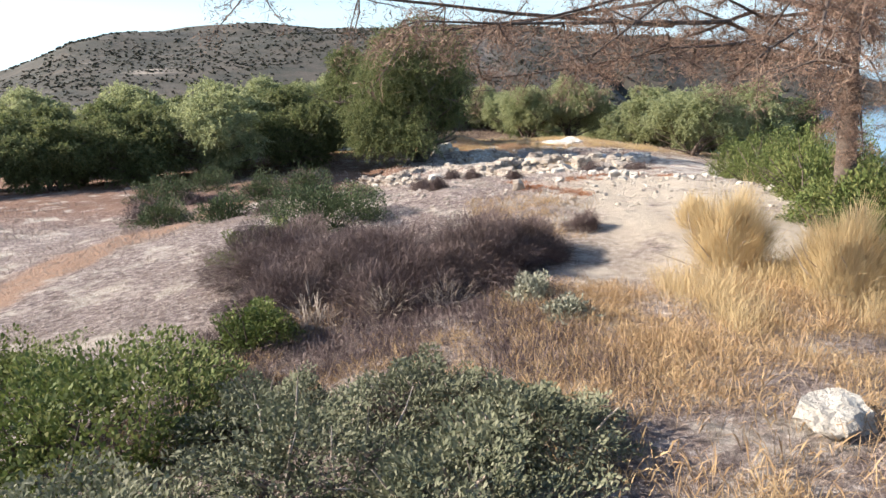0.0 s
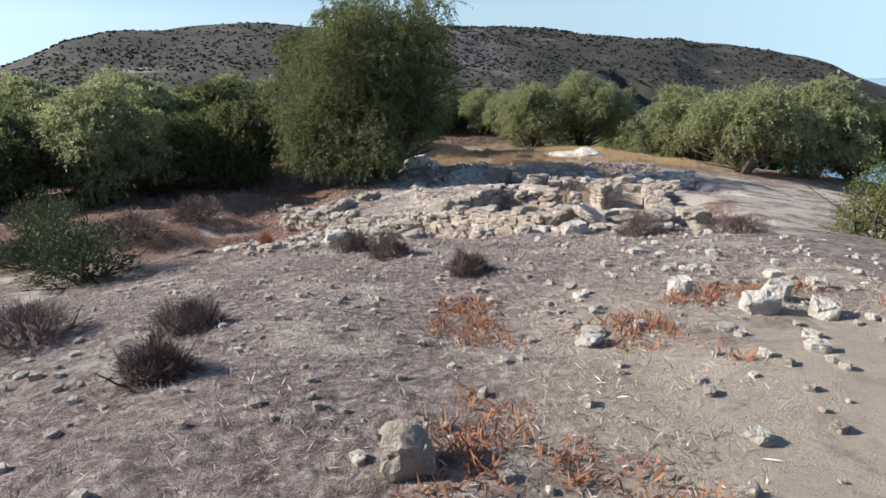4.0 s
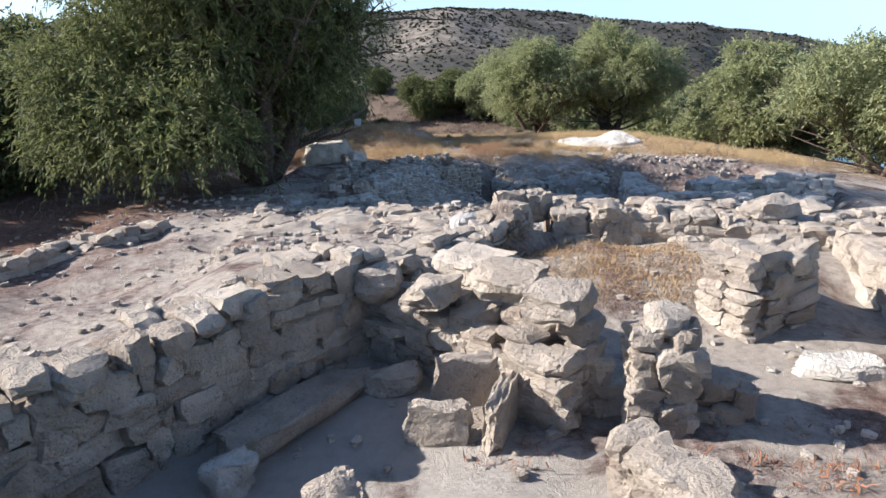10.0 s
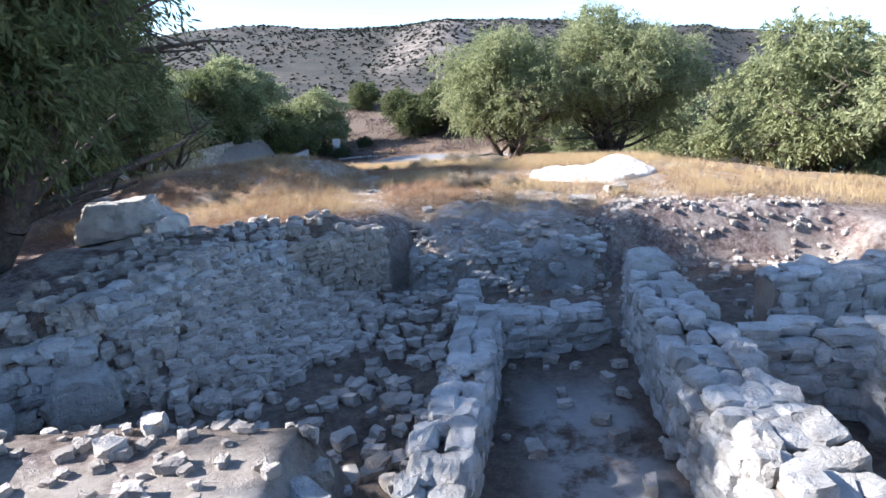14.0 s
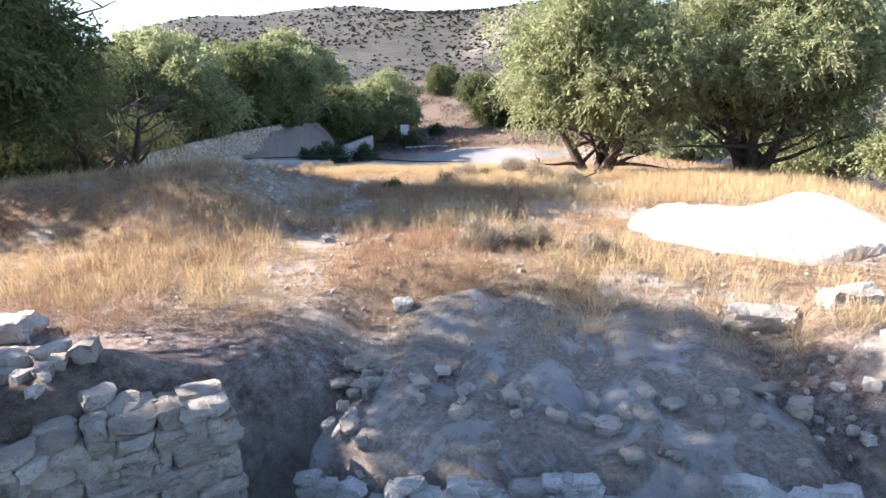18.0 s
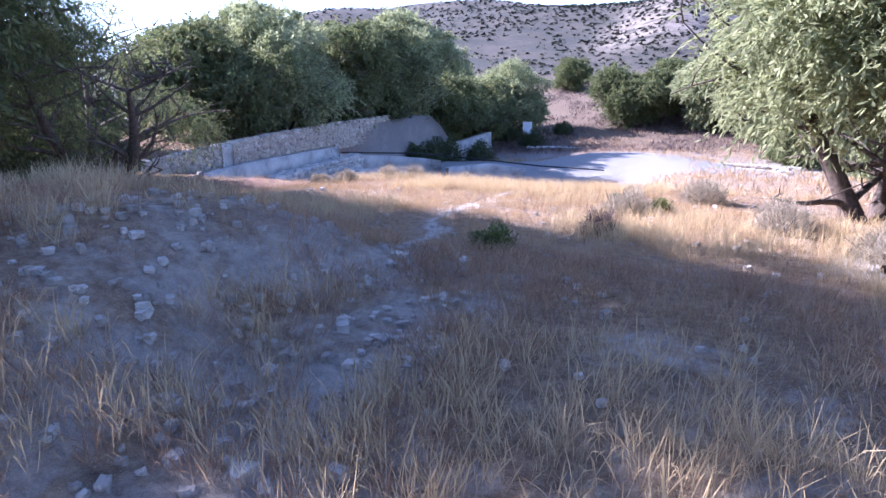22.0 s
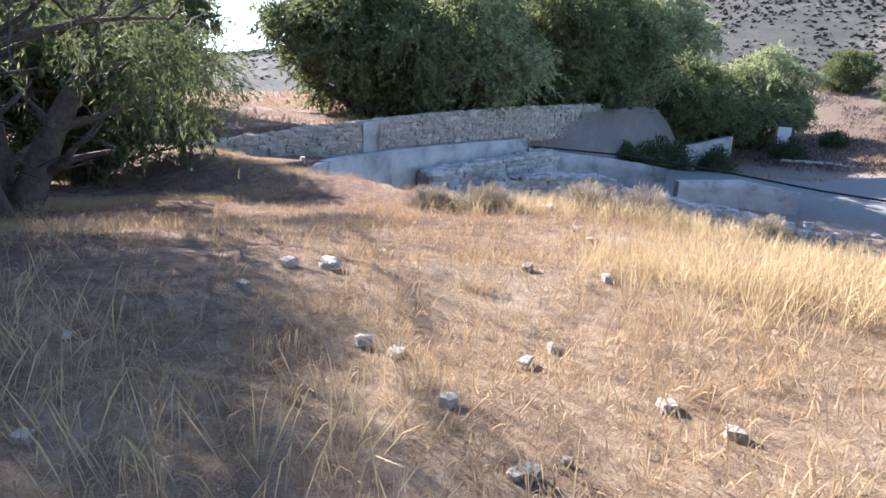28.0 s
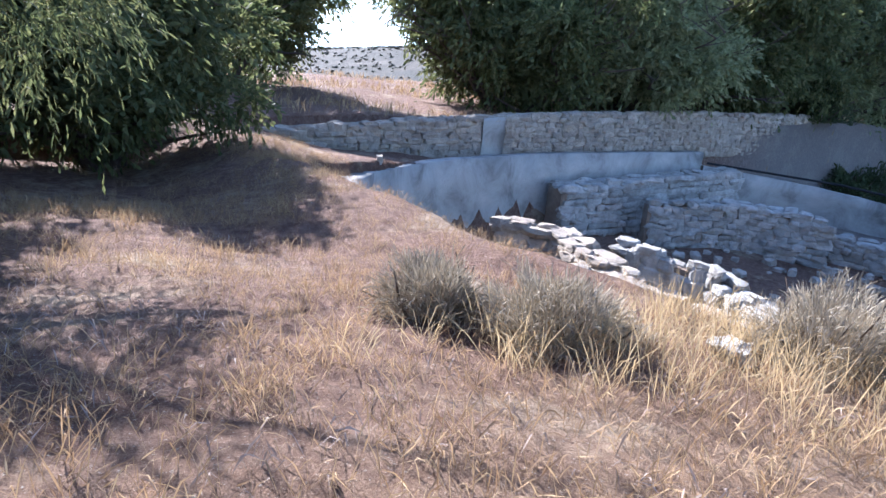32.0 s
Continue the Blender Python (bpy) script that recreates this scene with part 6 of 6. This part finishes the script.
grass("dry_grass", "dry grass round the far dig", M_GRASS, strew(9000, -40, 22, 82, 150, 227, patchy(5, 228, -0.5, 0.4)), 0.5, 229, 6, 0.03, 0.4, 0.2, 0.3)
grass("dry_grass", "dark brown dry scrub on the far bank", M_THORN, strew(9000, -30, 26, 133, 185, 260, patchy(5, 261, -0.6, 0.3)), 0.7, 262, 6, 0.05, 0.6, 0.3, 0.3)
grass("dry_grass", "brown dry grass on the valley side", M_DEAD, strew(9000, -30, -4, 14, 70, 230, patchy(3, 231, -0.4, 0.4)), 0.3, 232, 7, 0.016, 0.5, 0.12, 0.3)

grass("straw_litter", "fallen straw and twigs littering the hilltop", M_PALE, strew(34000, -6, 8, 8, 31, 240, lambda x, y, g: clear(x, y)), 0.14, 241, 4, 0.007, 4.0, 0.08, 0.1)
grass("straw_litter", "pale fallen straw on the terrace", M_GRASS, strew(22000, -8, 13, 58, 80, 242, lambda x, y, g: clear(x, y)), 0.12, 243, 4, 0.0045, 3.0, 0.08, 0.1)
g = np.random.default_rng(301)
spots, sizes = [], []
def add_stones(n, x0, x1, y0, y1, s0, s1, ok=None):
    p = strew(n, x0, x1, y0, y1, len(spots) + n)
    zz = height(p[:, 0], p[:, 1])
    for (x, y), z in zip(p, zz):
        if ok is None or ok(x, y):
            spots.append((x, y, z))
            sizes.append(float(g.uniform(s0, s1)))
add_stones(900, -4, 10, 14, 28.4, 0.03, 0.11)
add_stones(650, -8, 1.5, 34, 50, 0.04, 0.14)
add_stones(420, 0.5, 7, 41.5, 48, 0.05, 0.16)
add_stones(130, 1.0, 6.6, 45.6, 48.4, 0.10, 0.28)
add_stones(700, 0.5, 7.4, 48.5, 57, 0.10, 0.32)
add_stones(2600, 1.6, 6.2, 50.4, 56.0, 0.10, 0.30, lambda x, y: -0.2 < 0.919 * (x - 1.9) - 0.394 * (y - 51.0) < 2.6)
add_stones(500, -6.5, 1.0, 34.6, 37.5, 0.10, 0.34)
add_stones(150, -2.6, 3.2, 31.2, 33.4, 0.12, 0.36)
add_stones(220, 11, 17, 57, 59, 0.05, 0.16)
add_stones(450, 7, 16, 44.5, 57.5, 0.07, 0.24)
add_stones(160, -1.6, 1.0, 31.4, 33.1, 0.08, 0.24)
add_stones(260, -1.8, 4.2, 29.6, 33.2, 0.04, 0.14)
add_stones(260, -3, 4.4, 28.4, 34, 0.05, 0.2, lambda x, y: x < 0.4 or y < 31.6)
add_stones(300, 2, 9.5, 33.5, 41, 0.03, 0.10)
add_stones(420, 2, 13, 57.8, 61.5, 0.02, 0.07)
add_stones(500, -2, 15, 60, 80, 0.03, 0.11)
add_stones(320, 1.0, 5, 62.5, 67, 0.03, 0.11)
add_stones(260, -2.6, 1.6, 33.0, 35.6, 0.06, 0.2)
add_stones(140, 0.5, 6, 62, 69, 0.04, 0.15, lambda x, y: abs(x - 4.2 + (y - 65) * 0.25) < 0.9)
add_stones(900, -14, 0, 82, 92, 0.10, 0.4)
add_stones(400, -17, 3, 92, 102, 0.12, 0.4)
scatter_stones("rubble_stones", "loose limestone rubble strewn over the ground", spots, sizes, M_RUBBLE, 9)
